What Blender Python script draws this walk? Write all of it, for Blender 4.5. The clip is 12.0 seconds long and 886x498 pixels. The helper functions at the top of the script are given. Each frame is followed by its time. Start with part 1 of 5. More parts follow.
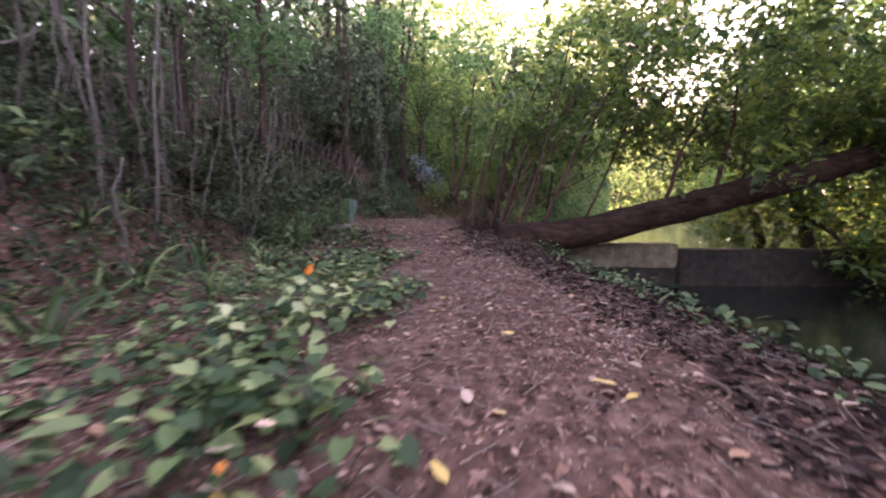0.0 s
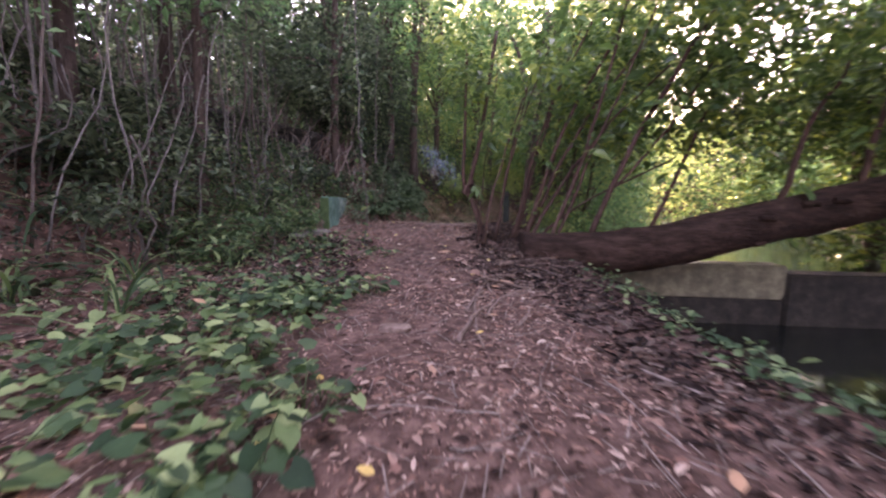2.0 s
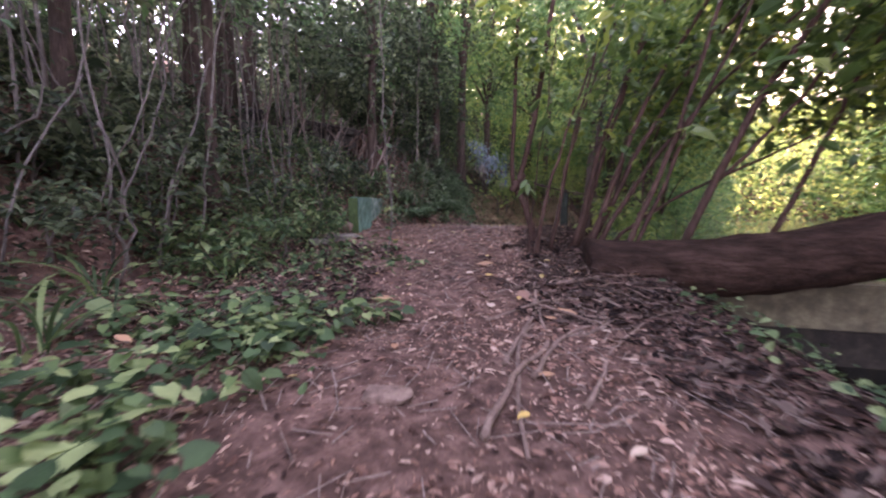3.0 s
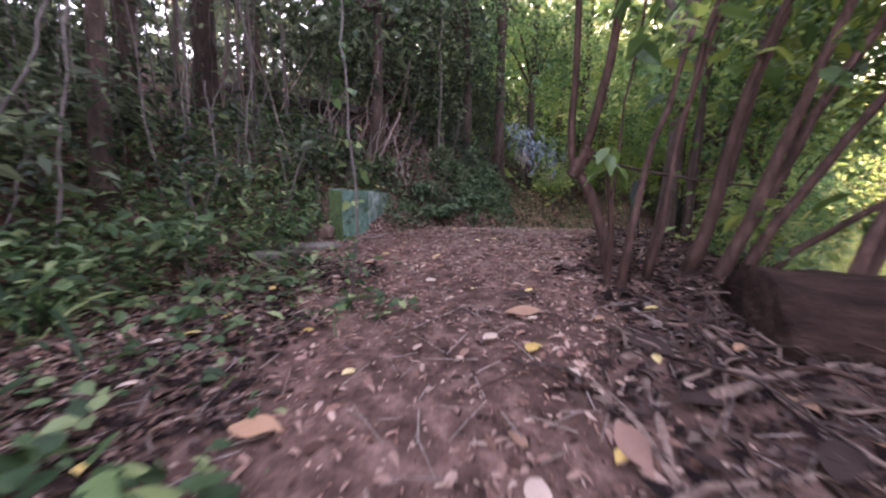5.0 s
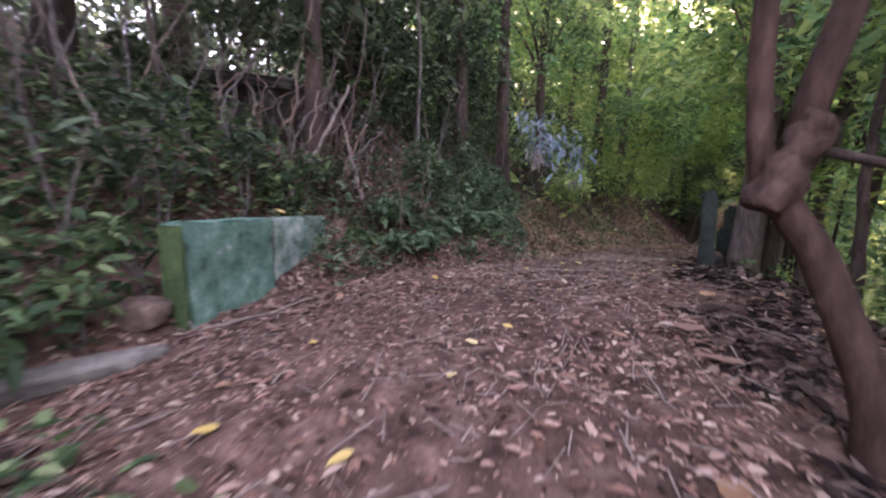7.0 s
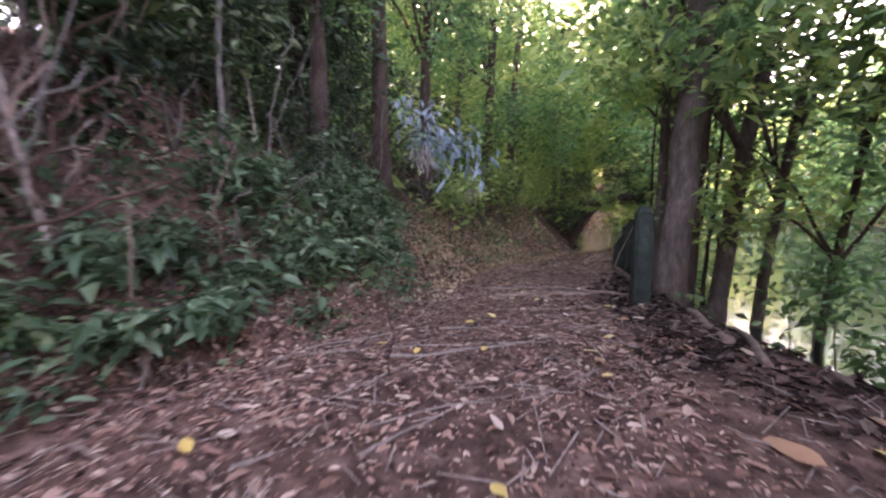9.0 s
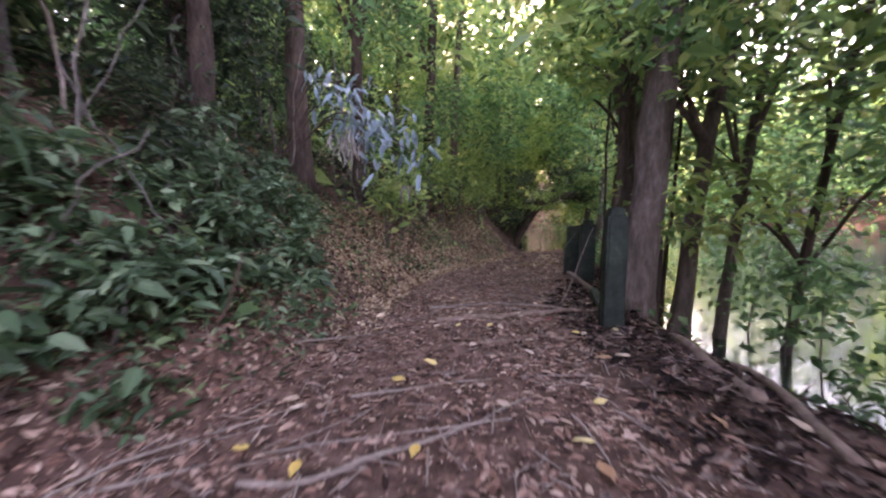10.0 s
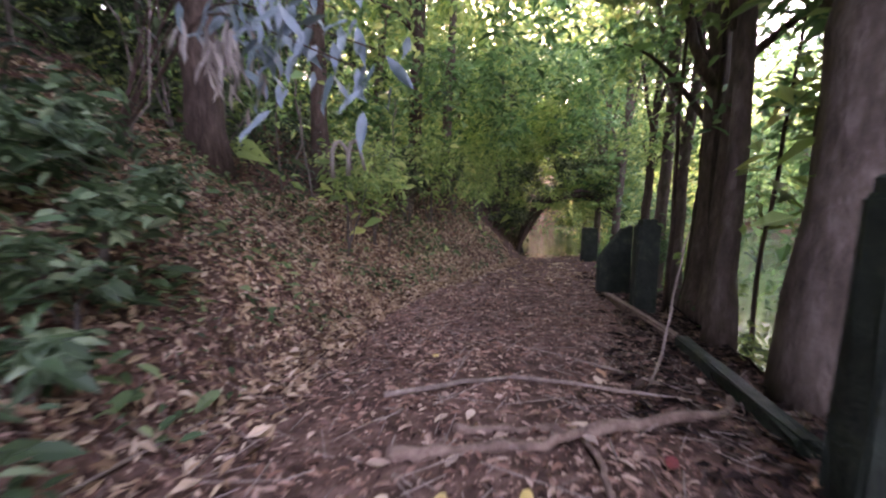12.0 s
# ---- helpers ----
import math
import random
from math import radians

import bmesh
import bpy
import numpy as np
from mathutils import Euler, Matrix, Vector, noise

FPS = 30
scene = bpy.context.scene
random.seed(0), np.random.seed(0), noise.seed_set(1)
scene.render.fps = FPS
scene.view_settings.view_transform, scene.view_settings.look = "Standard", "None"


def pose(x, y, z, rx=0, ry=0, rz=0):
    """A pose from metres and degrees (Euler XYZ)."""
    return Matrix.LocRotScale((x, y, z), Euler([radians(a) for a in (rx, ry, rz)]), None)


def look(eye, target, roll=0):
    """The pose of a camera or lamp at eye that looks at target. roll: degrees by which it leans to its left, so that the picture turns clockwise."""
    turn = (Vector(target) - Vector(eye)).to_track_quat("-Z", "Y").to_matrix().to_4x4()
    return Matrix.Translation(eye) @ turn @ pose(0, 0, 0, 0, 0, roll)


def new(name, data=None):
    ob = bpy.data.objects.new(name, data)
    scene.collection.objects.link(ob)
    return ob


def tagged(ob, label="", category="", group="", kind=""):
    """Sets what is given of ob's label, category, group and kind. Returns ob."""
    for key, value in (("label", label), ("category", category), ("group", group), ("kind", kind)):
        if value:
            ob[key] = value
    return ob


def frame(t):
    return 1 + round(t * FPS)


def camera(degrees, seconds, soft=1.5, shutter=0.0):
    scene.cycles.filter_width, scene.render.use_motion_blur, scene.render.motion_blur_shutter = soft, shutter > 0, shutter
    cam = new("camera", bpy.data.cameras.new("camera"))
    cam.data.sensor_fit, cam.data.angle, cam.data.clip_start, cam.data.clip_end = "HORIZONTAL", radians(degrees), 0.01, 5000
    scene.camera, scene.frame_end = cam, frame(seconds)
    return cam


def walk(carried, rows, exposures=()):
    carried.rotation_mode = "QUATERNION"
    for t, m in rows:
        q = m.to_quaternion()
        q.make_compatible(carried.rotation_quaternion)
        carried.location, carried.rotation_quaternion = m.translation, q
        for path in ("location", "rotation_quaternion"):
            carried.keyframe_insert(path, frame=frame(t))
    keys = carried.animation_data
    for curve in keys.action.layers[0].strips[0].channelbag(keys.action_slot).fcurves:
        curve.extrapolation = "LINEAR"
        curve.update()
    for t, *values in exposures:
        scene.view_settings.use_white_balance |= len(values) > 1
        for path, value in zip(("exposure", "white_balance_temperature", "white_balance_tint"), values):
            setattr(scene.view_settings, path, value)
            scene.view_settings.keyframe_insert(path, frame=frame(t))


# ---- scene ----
cam = camera(100.6, 12.0, 2.2, 0.6)
METRES, EYE, TILT, LEAN, TURN = 16.0, 1.12, -6.7, 0.0, 0.0
ROWS = [
    (0.0, 0.0, 0.0, 0.0, 0.0, 0.0, 0.0),
    (0.5, 0.0188, 0.0411, 0.0075, -1.2, -0.08, -0.03),
    (1.0, 0.0235, 0.085, 0.0109, -1.0, -0.06, 0.04),
    (1.5, 0.0249, 0.1305, 0.0179, -0.02, -0.09, -0.57),
    (2.0, 0.0252, 0.1755, 0.0239, 3.69, -0.23, -0.97),
    (2.5, 0.0231, 0.2164, 0.03, 8.06, -0.03, -1.45),
    (3.0, 0.0313, 0.2601, 0.0315, 11.96, -0.09, -1.53),
    (5.0, 0.0171, 0.4188, 0.0467, 18.37, -0.37, -2.09),
    (5.5, 0.0068, 0.4661, 0.0555, 19.06, -0.71, -2.33),
    (6.0, -0.007, 0.5112, 0.0661, 19.88, -0.74, -2.17),
    (6.5, -0.0196, 0.554, 0.0785, 19.77, -0.43, -2.32),
    (7.0, -0.0232, 0.5965, 0.0894, 18.31, -0.15, -1.84),
    (9.0, -0.0363, 0.7417, 0.1215, 1.39, 0.46, 0.28),
    (9.5, -0.0311, 0.777, 0.1237, -3.76, 0.46, 0.78),
    (10.0, -0.0245, 0.8141, 0.1322, -7.05, 0.07, 1.34),
    (10.5, -0.0208, 0.853, 0.1377, -7.77, -0.03, 1.09),
    (11.0, -0.0101, 0.893, 0.1433, -7.95, 0.01, 0.84),
    (11.5, -0.0071, 0.9322, 0.142, -7.87, 0.09, 0.9),
    (12.0, 0.0038, 0.9701, 0.1411, -8.08, 0.11, 0.56),
]
walk(cam, [(t, pose(0, 0, EYE, TILT, LEAN, TURN) @ pose(METRES * x, METRES * y, METRES * z, 90 + pitch, roll, yaw)) for t, x, y, z, yaw, pitch, roll in ROWS], [(0, 4.05, 8800, 52), (3, 4.3, 8900, 54), (6, 4.54, 8800, 50), (9, 4.82, 8500, 50), (12, 4.9, 8800, 55)])

# ---------------------------------------------------------------- world and light
SUN_AZ, SUN_EL = 9.0, 21.0
world = bpy.data.worlds.new("sky")
scene.world = world
world.use_nodes = True
wn = world.node_tree.nodes
sky = wn.new("ShaderNodeTexSky")
sky.sky_type = "NISHITA"
sky.sun_disc = False
sky.sun_elevation = radians(SUN_EL)
sky.sun_rotation = radians(SUN_AZ)
sky.dust_density = 0.9
world.node_tree.links.new(sky.outputs["Color"], wn["Background"].inputs["Color"])
wn["Background"].inputs["Strength"].default_value = 0.15
sun = new("sun", bpy.data.lights.new("sun", "SUN"))
sun.data.energy = 3.0
sun.data.angle = radians(0.6)
sun.data.color = (1.0, 0.92, 0.8)
sun_dir = Vector((math.sin(radians(SUN_AZ)) * math.cos(radians(SUN_EL)), math.cos(radians(SUN_AZ)) * math.cos(radians(SUN_EL)), math.sin(radians(SUN_EL))))
sun.matrix_world = look((0, 0, 30), Vector((0, 0, 30)) - sun_dir)


# ---------------------------------------------------------------- materials
def mat(name, cols, scale=5.0, rough=0.8, bump=0.3, bscale=45.0, rand="", transl=0.0, spec=0.4, big=0.9, share=0.6, stretch=(1, 1, 1), rough_var=0.15, dist=0.02):
    """A surface whose colours run along a ramp, by grain at one scale, stains at another and a random share for each piece."""
    m = bpy.data.materials.new(name)
    m.use_nodes = True
    nt = m.node_tree
    n, ln = nt.nodes, nt.links
    p = n["Principled BSDF"]
    tc = n.new("ShaderNodeTexCoord")
    mp = n.new("ShaderNodeMapping")
    mp.inputs["Scale"].default_value = stretch
    ln.new(tc.outputs["Object"], mp.inputs["Vector"])
    grain = n.new("ShaderNodeTexNoise")
    grain.inputs["Scale"].default_value, grain.inputs["Detail"].default_value, grain.inputs["Roughness"].default_value = scale, 7, 0.65
    ln.new(mp.outputs["Vector"], grain.inputs["Vector"])
    stain = n.new("ShaderNodeTexNoise")
    stain.inputs["Scale"].default_value, stain.inputs["Detail"].default_value = big, 3
    ln.new(tc.outputs["Object"], stain.inputs["Vector"])
    fac = grain.outputs["Fac"]
    if rand:
        src = n.new("ShaderNodeNewGeometry").outputs["Random Per Island"] if rand == "island" else n.new("ShaderNodeObjectInfo").outputs["Random"]
        mx = n.new("ShaderNodeMix")
        mx.inputs["Factor"].default_value = share
        ln.new(grain.outputs["Fac"], mx.inputs["A"])
        ln.new(src, mx.inputs["B"])
        fac = mx.outputs["Result"]
    ramp = n.new("ShaderNodeValToRGB")
    el = ramp.color_ramp.elements
    lo, hi = (0.3, 0.72) if not rand else (0.15, 0.9)
    while len(el) < len(cols):
        el.new(0.5)
    for i, c in enumerate(cols):
        el[i].position = lo + (hi - lo) * i / max(1, len(cols) - 1)
        el[i].color = (*c, 1)
    ln.new(fac, ramp.inputs["Fac"])
    hsv = n.new("ShaderNodeHueSaturation")
    vr = n.new("ShaderNodeMapRange")
    vr.inputs["From Min"].default_value, vr.inputs["From Max"].default_value = 0.3, 0.7
    vr.inputs["To Min"].default_value, vr.inputs["To Max"].default_value = 0.72, 1.25
    ln.new(stain.outputs["Fac"], vr.inputs["Value"])
    ln.new(vr.outputs["Result"], hsv.inputs["Value"])
    ln.new(ramp.outputs["Color"], hsv.inputs["Color"])
    ln.new(hsv.outputs["Color"], p.inputs["Base Color"])
    rr = n.new("ShaderNodeMapRange")
    rr.inputs["To Min"].default_value, rr.inputs["To Max"].default_value = max(0.02, rough - rough_var), min(1, rough + rough_var)
    ln.new(stain.outputs["Fac"], rr.inputs["Value"])
    ln.new(rr.outputs["Result"], p.inputs["Roughness"])
    p.inputs["Specular IOR Level"].default_value = spec
    if bump:
        fine = n.new("ShaderNodeTexNoise")
        fine.inputs["Scale"].default_value, fine.inputs["Detail"].default_value = bscale, 5
        ln.new(mp.outputs["Vector"], fine.inputs["Vector"])
        b = n.new("ShaderNodeBump")
        b.inputs["Strength"].default_value, b.inputs["Distance"].default_value = bump, dist
        ln.new(fine.outputs["Fac"], b.inputs["Height"])
        ln.new(b.outputs["Normal"], p.inputs["Normal"])
    if transl:
        t = n.new("ShaderNodeBsdfTranslucent")
        warm = n.new("ShaderNodeHueSaturation")
        warm.inputs["Hue"].default_value, warm.inputs["Saturation"].default_value, warm.inputs["Value"].default_value = 0.495, 1.0, 1.7
        ln.new(hsv.outputs["Color"], warm.inputs["Color"])
        ln.new(warm.outputs["Color"], t.inputs["Color"])
        mix = n.new("ShaderNodeMixShader")
        mix.inputs["Fac"].default_value = transl
        ln.new(p.outputs["BSDF"], mix.inputs[1])
        ln.new(t.outputs["BSDF"], mix.inputs[2])
        ln.new(mix.outputs["Shader"], n["Material Output"].inputs["Surface"])
    return m


M_SOIL = mat("trodden earth", [(0.03, 0.016, 0.012), (0.095, 0.052, 0.039), (0.21, 0.122, 0.095)], 7, 0.95, 0.9, 30, big=0.6, dist=0.03, spec=0.1)
M_LITTER = mat("fallen leaves", [(0.03, 0.015, 0.011), (0.09, 0.043, 0.03), (0.17, 0.085, 0.06), (0.22, 0.115, 0.082), (0.25, 0.138, 0.1), (0.28, 0.165, 0.122), (0.32, 0.2, 0.15), (0.42, 0.29, 0.22)], 30, 0.85, 0.3, 90, rand="island", transl=0.1, share=0.85, spec=0.15)
# dry tan litter, with the brighter middle distance put into its colour
M_DRYLITTER = mat("dry tan leaves, paled for light", [(0.06, 0.032, 0.02), (0.19, 0.11, 0.065), (0.31, 0.2, 0.125), (0.42, 0.29, 0.19), (0.52, 0.39, 0.28)], 30, 0.85, 0.3, 90, rand="island", transl=0.15, share=0.85, spec=0.15)
# damp leaf colour taken darker still, to hold edge shade and lens falloff
M_HUMUS = mat("damp decayed leaves, darkened for shade", [(0.01, 0.006, 0.005), (0.02, 0.011, 0.009), (0.034, 0.02, 0.016), (0.058, 0.036, 0.028), (0.13, 0.09, 0.07)], 30, 0.9, 0.3, 90, rand="island", share=0.85, spec=0.12)
M_LEAF_YELLOW = mat("yellow fallen leaf", [(0.45, 0.27, 0.06), (0.6, 0.42, 0.14), (0.62, 0.5, 0.28)], 25, 0.6, 0.3, 80, rand="object", transl=0.15)
M_LEAF_PALE = mat("pale fallen leaf", [(0.33, 0.22, 0.16), (0.5, 0.37, 0.27), (0.42, 0.29, 0.23)], 25, 0.65, 0.3, 80, rand="object", transl=0.1)
M_LEAF_RUST = mat("rust fallen leaf", [(0.30, 0.14, 0.07), (0.42, 0.22, 0.12), (0.25, 0.13, 0.09)], 25, 0.65, 0.3, 80, rand="object", transl=0.1)
M_CREEPER = mat("creeper leaf", [(0.014, 0.04, 0.016), (0.026, 0.066, 0.026), (0.05, 0.105, 0.04), (0.1, 0.17, 0.06), (0.26, 0.33, 0.14)], 20, 0.55, 0.25, 60, rand="object", transl=0.3, share=0.8, spec=0.22)
M_COVER = mat("ground cover leaf", [(0.02, 0.05, 0.02), (0.04, 0.088, 0.036), (0.075, 0.135, 0.056), (0.19, 0.25, 0.11)], 20, 0.55, 0.2, 60, rand="island", transl=0.3, share=0.85, spec=0.22)
M_BUSH = mat("undergrowth leaf", [(0.022, 0.04, 0.022), (0.045, 0.072, 0.038), (0.085, 0.12, 0.065), (0.16, 0.2, 0.11)], 15, 0.45, 0.2, 60, rand="island", transl=0.35, share=0.85, spec=0.22)
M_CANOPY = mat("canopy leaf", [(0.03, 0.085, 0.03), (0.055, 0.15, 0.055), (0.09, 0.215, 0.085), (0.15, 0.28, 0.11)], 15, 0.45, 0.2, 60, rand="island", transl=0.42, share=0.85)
# sunlit copy of the canopy leaf: sunlight is put into the base colour
M_BRIGHT = mat("canopy leaf in sunlit colour", [(0.09, 0.16, 0.055), (0.15, 0.25, 0.08), (0.22, 0.33, 0.11), (0.36, 0.4, 0.14)], 15, 0.45, 0.2, 60, rand="island", transl=0.5, share=0.85)
# leaf colour lowered to carry the deep shade inside the bank's foliage
M_DARK = mat("forest leaf darkened for shade", [(0.012, 0.026, 0.014), (0.024, 0.046, 0.024), (0.042, 0.07, 0.036), (0.075, 0.11, 0.055)], 15, 0.45, 0.2, 60, rand="island", transl=0.25, share=0.85, spec=0.22)
M_LEAF_RED = mat("dark red fallen leaf", [(0.12, 0.015, 0.015), (0.2, 0.03, 0.03)], 20, 0.6, 0.3, 80)
# the sun fleck on the seedlings is put into this pale leaf colour
M_PALE = mat("yellow-green leaf paled for sun", [(0.2, 0.28, 0.1), (0.34, 0.4, 0.18), (0.5, 0.52, 0.3)], 20, 0.5, 0.2, 60, rand="object", transl=0.35)
M_ORANGE = mat("orange leaf", [(0.6, 0.16, 0.02), (0.75, 0.25, 0.04)], 20, 0.5, 0.2, 60, transl=0.3)
M_BROAD = mat("broad glossy leaf", [(0.03, 0.07, 0.022), (0.05, 0.11, 0.03), (0.08, 0.15, 0.04), (0.2, 0.25, 0.05)], 15, 0.35, 0.15, 50, rand="island", transl=0.4, share=0.85)
# reflected sky is painted into this leaf as a blue-grey base colour
M_SHEEN = mat("leaf tinted for sky sheen", [(0.045, 0.085, 0.085), (0.095, 0.15, 0.165), (0.2, 0.26, 0.3)], 20, 0.35, 0.15, 60, rand="object", transl=0.2, spec=0.6)
M_SAGE = mat("glossy grey-green leaf", [(0.022, 0.052, 0.022), (0.044, 0.092, 0.042), (0.085, 0.15, 0.078), (0.2, 0.27, 0.16)], 15, 0.5, 0.2, 60, rand="island", transl=0.3, share=0.85, spec=0.3)
M_DRYLEAF = mat("dry hanging leaf", [(0.12, 0.10, 0.085), (0.22, 0.19, 0.165), (0.32, 0.28, 0.25)], 20, 0.7, 0.3, 60, rand="island", transl=0.2)
M_BARK_DARK = mat("dark bark", [(0.03, 0.02, 0.016), (0.065, 0.042, 0.033), (0.11, 0.075, 0.06)], 16, 0.9, 1.0, 50, big=1.4, stretch=(1, 1, 0.25), dist=0.03, spec=0.15)
M_BARK_RED = mat("red-brown bark", [(0.03, 0.016, 0.012), (0.065, 0.034, 0.025), (0.11, 0.062, 0.048)], 16, 0.85, 0.8, 60, big=1.4, stretch=(1, 1, 0.3), dist=0.02, spec=0.15)
M_BARK_GREY = mat("grey-brown bark", [(0.06, 0.043, 0.034), (0.12, 0.087, 0.071), (0.2, 0.152, 0.13)], 14, 0.9, 1.0, 45, big=1.6, stretch=(1, 1, 0.35), dist=0.025, spec=0.15)
M_LOG = mat("weathered log bark", [(0.012, 0.007, 0.005), (0.034, 0.018, 0.013), (0.066, 0.037, 0.027)], 9, 0.95, 1.0, 26, big=1.2, stretch=(0.35, 1, 1), dist=0.05, spec=0.1)
M_TWIG = mat("dry twig", [(0.10, 0.07, 0.055), (0.2, 0.145, 0.115), (0.3, 0.23, 0.19)], 18, 0.85, 0.5, 70)
M_ROOT = mat("bare root", [(0.085, 0.05, 0.036), (0.165, 0.102, 0.075), (0.26, 0.175, 0.132)], 12, 0.85, 0.7, 50)
M_VINE = mat("liana", [(0.06, 0.048, 0.04), (0.12, 0.098, 0.083), (0.2, 0.165, 0.14)], 12, 0.85, 0.6, 50)
M_GREENPAINT = mat("worn green paint on concrete", [(0.035, 0.06, 0.045), (0.05, 0.135, 0.095), (0.075, 0.185, 0.135), (0.12, 0.235, 0.175), (0.36, 0.4, 0.34)], 8, 0.75, 0.5, 30, big=2.2)
M_GREENWORN = mat("green paint worn to pale concrete", [(0.05, 0.1, 0.075), (0.1, 0.19, 0.145), (0.24, 0.3, 0.25), (0.42, 0.44, 0.39)], 7, 0.8, 0.5, 30, big=2.2)
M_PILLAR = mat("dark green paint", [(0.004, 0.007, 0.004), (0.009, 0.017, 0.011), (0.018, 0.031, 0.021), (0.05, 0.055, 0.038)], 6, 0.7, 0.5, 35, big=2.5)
M_MOSS = mat("moss", [(0.018, 0.04, 0.014), (0.04, 0.08, 0.024), (0.075, 0.12, 0.04)], 14, 0.95, 0.8, 60)
# two concretes for the weir: a lit-coloured one and a darker one
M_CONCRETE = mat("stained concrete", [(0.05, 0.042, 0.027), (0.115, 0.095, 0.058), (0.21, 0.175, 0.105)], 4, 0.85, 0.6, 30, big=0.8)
M_CONCRETE_DARK = mat("darker concrete", [(0.012, 0.01, 0.008), (0.028, 0.022, 0.017), (0.06, 0.047, 0.034)], 4, 0.8, 0.6, 25, big=0.8, spec=0.2)
M_STONE = mat("grey stone", [(0.06, 0.052, 0.043), (0.125, 0.108, 0.088), (0.22, 0.19, 0.155)], 6, 0.9, 0.7, 30)
M_RUIN = mat("blackened concrete", [(0.02, 0.018, 0.016), (0.05, 0.044, 0.038), (0.10, 0.09, 0.078)], 3, 0.9, 0.7, 25, big=1.2)

# bright distant haze is painted into this beige leaf colour
M_HAZE = mat("leaf paled for haze", [(0.1, 0.09, 0.07), (0.2, 0.17, 0.14), (0.3, 0.26, 0.21), (0.4, 0.36, 0.3)], 15, 0.6, 0.2, 60, rand="island", transl=0.2, share=0.85)

M_WATER = bpy.data.materials.new("river water")
M_WATER.use_nodes = True
_n, _l = M_WATER.node_tree.nodes, M_WATER.node_tree.links
_p = _n["Principled BSDF"]
_p.inputs["Base Color"].default_value = (0.035, 0.055, 0.04, 1)
_p.inputs["Roughness"].default_value = 0.1
_w = _n.new("ShaderNodeTexNoise")
_w.inputs["Scale"].default_value, _w.inputs["Detail"].default_value = 1.6, 3
_c = _n.new("ShaderNodeTexCoord")
_l.new(_c.outputs["Object"], _w.inputs["Vector"])
_b = _n.new("ShaderNodeBump")
_b.inputs["Strength"].default_value, _b.inputs["Distance"].default_value = 0.12, 0.05
_l.new(_w.outputs["Fac"], _b.inputs["Height"])
_l.new(_b.outputs["Normal"], _p.inputs["Normal"])
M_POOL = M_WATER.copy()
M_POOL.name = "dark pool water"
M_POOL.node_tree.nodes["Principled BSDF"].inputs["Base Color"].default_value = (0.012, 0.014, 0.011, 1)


# ---------------------------------------------------------------- mesh helpers
rng = np.random.default_rng(7)


def mesh_of(name, verts, faces, material, smooth=False):
    """A mesh from arrays: verts (n, 3), faces (m, 3 or 4)."""
    verts, faces = np.asarray(verts, np.float32), np.asarray(faces, np.int32)
    me = bpy.data.meshes.new(name)
    me.vertices.add(len(verts))
    me.vertices.foreach_set("co", verts.ravel())
    k = faces.shape[1]
    me.loops.add(faces.size)
    me.loops.foreach_set("vertex_index", faces.ravel())
    me.polygons.add(len(faces))
    me.polygons.foreach_set("loop_start", np.arange(0, faces.size, k, dtype=np.int32))
    me.polygons.foreach_set("loop_total", np.full(len(faces), k, np.int32))
    me.polygons.foreach_set("use_smooth", np.full(len(faces), smooth))
    me.update(calc_edges=True)
    me.materials.append(material)
    return me


def piece(name, me, parent=None, label="", m=None):
    ob = new(name, me)
    if parent is not None:
        ob.parent = parent
    if m is not None:
        ob.matrix_basis = m
    if label:
        tagged(ob, label)
    return ob


def thing(name, label, category, group="", kind="", at=(0, 0, 0)):
    ob = new(name)
    ob.location = at
    ob.empty_display_size = 0.2
    return tagged(ob, label, category, group, kind)


def unit(v):
    return v / np.maximum(np.linalg.norm(v, axis=-1, keepdims=True), 1e-9)


def tube_arrays(points, radii, sides=8, rough=0.0):
    """A swept, closed tube through the points."""
    pts = np.asarray(points, float)
    n = len(pts)
    tan = np.gradient(pts, axis=0)
    tan = unit(tan)
    ref = np.array([0.0, 0.0, 1.0]) if abs(tan[:, 2]).mean() < 0.8 else np.array([1.0, 0.0, 0.0])
    a = unit(np.cross(tan, ref))
    b = np.cross(tan, a)
    ang = np.linspace(0, 2 * np.pi, sides, endpoint=False)
    r = np.asarray(radii, float)[:, None] * (1 + rough * rng.normal(size=(n, sides)))
    ring = pts[:, None] + r[..., None] * (np.cos(ang)[None, :, None] * a[:, None] + np.sin(ang)[None, :, None] * b[:, None])
    v = np.concatenate([ring.reshape(-1, 3), pts[:1], pts[-1:]])
    i, j = np.meshgrid(np.arange(n - 1), np.arange(sides), indexing="ij")
    i, j = i.ravel(), j.ravel()
    k = (j + 1) % sides
    q = np.stack([i * sides + j, i * sides + k, (i + 1) * sides + k, (i + 1) * sides + j], 1)
    tri = np.concatenate([q[:, [0, 1, 2]], q[:, [0, 2, 3]]])
    j = np.arange(sides)
    k = (j + 1) % sides
    cap0 = np.stack([np.full(sides, n * sides), k, j], 1)
    cap1 = np.stack([np.full(sides, n * sides + 1), (n - 1) * sides + j, (n - 1) * sides + k], 1)
    return v, np.concatenate([tri, cap0, cap1])


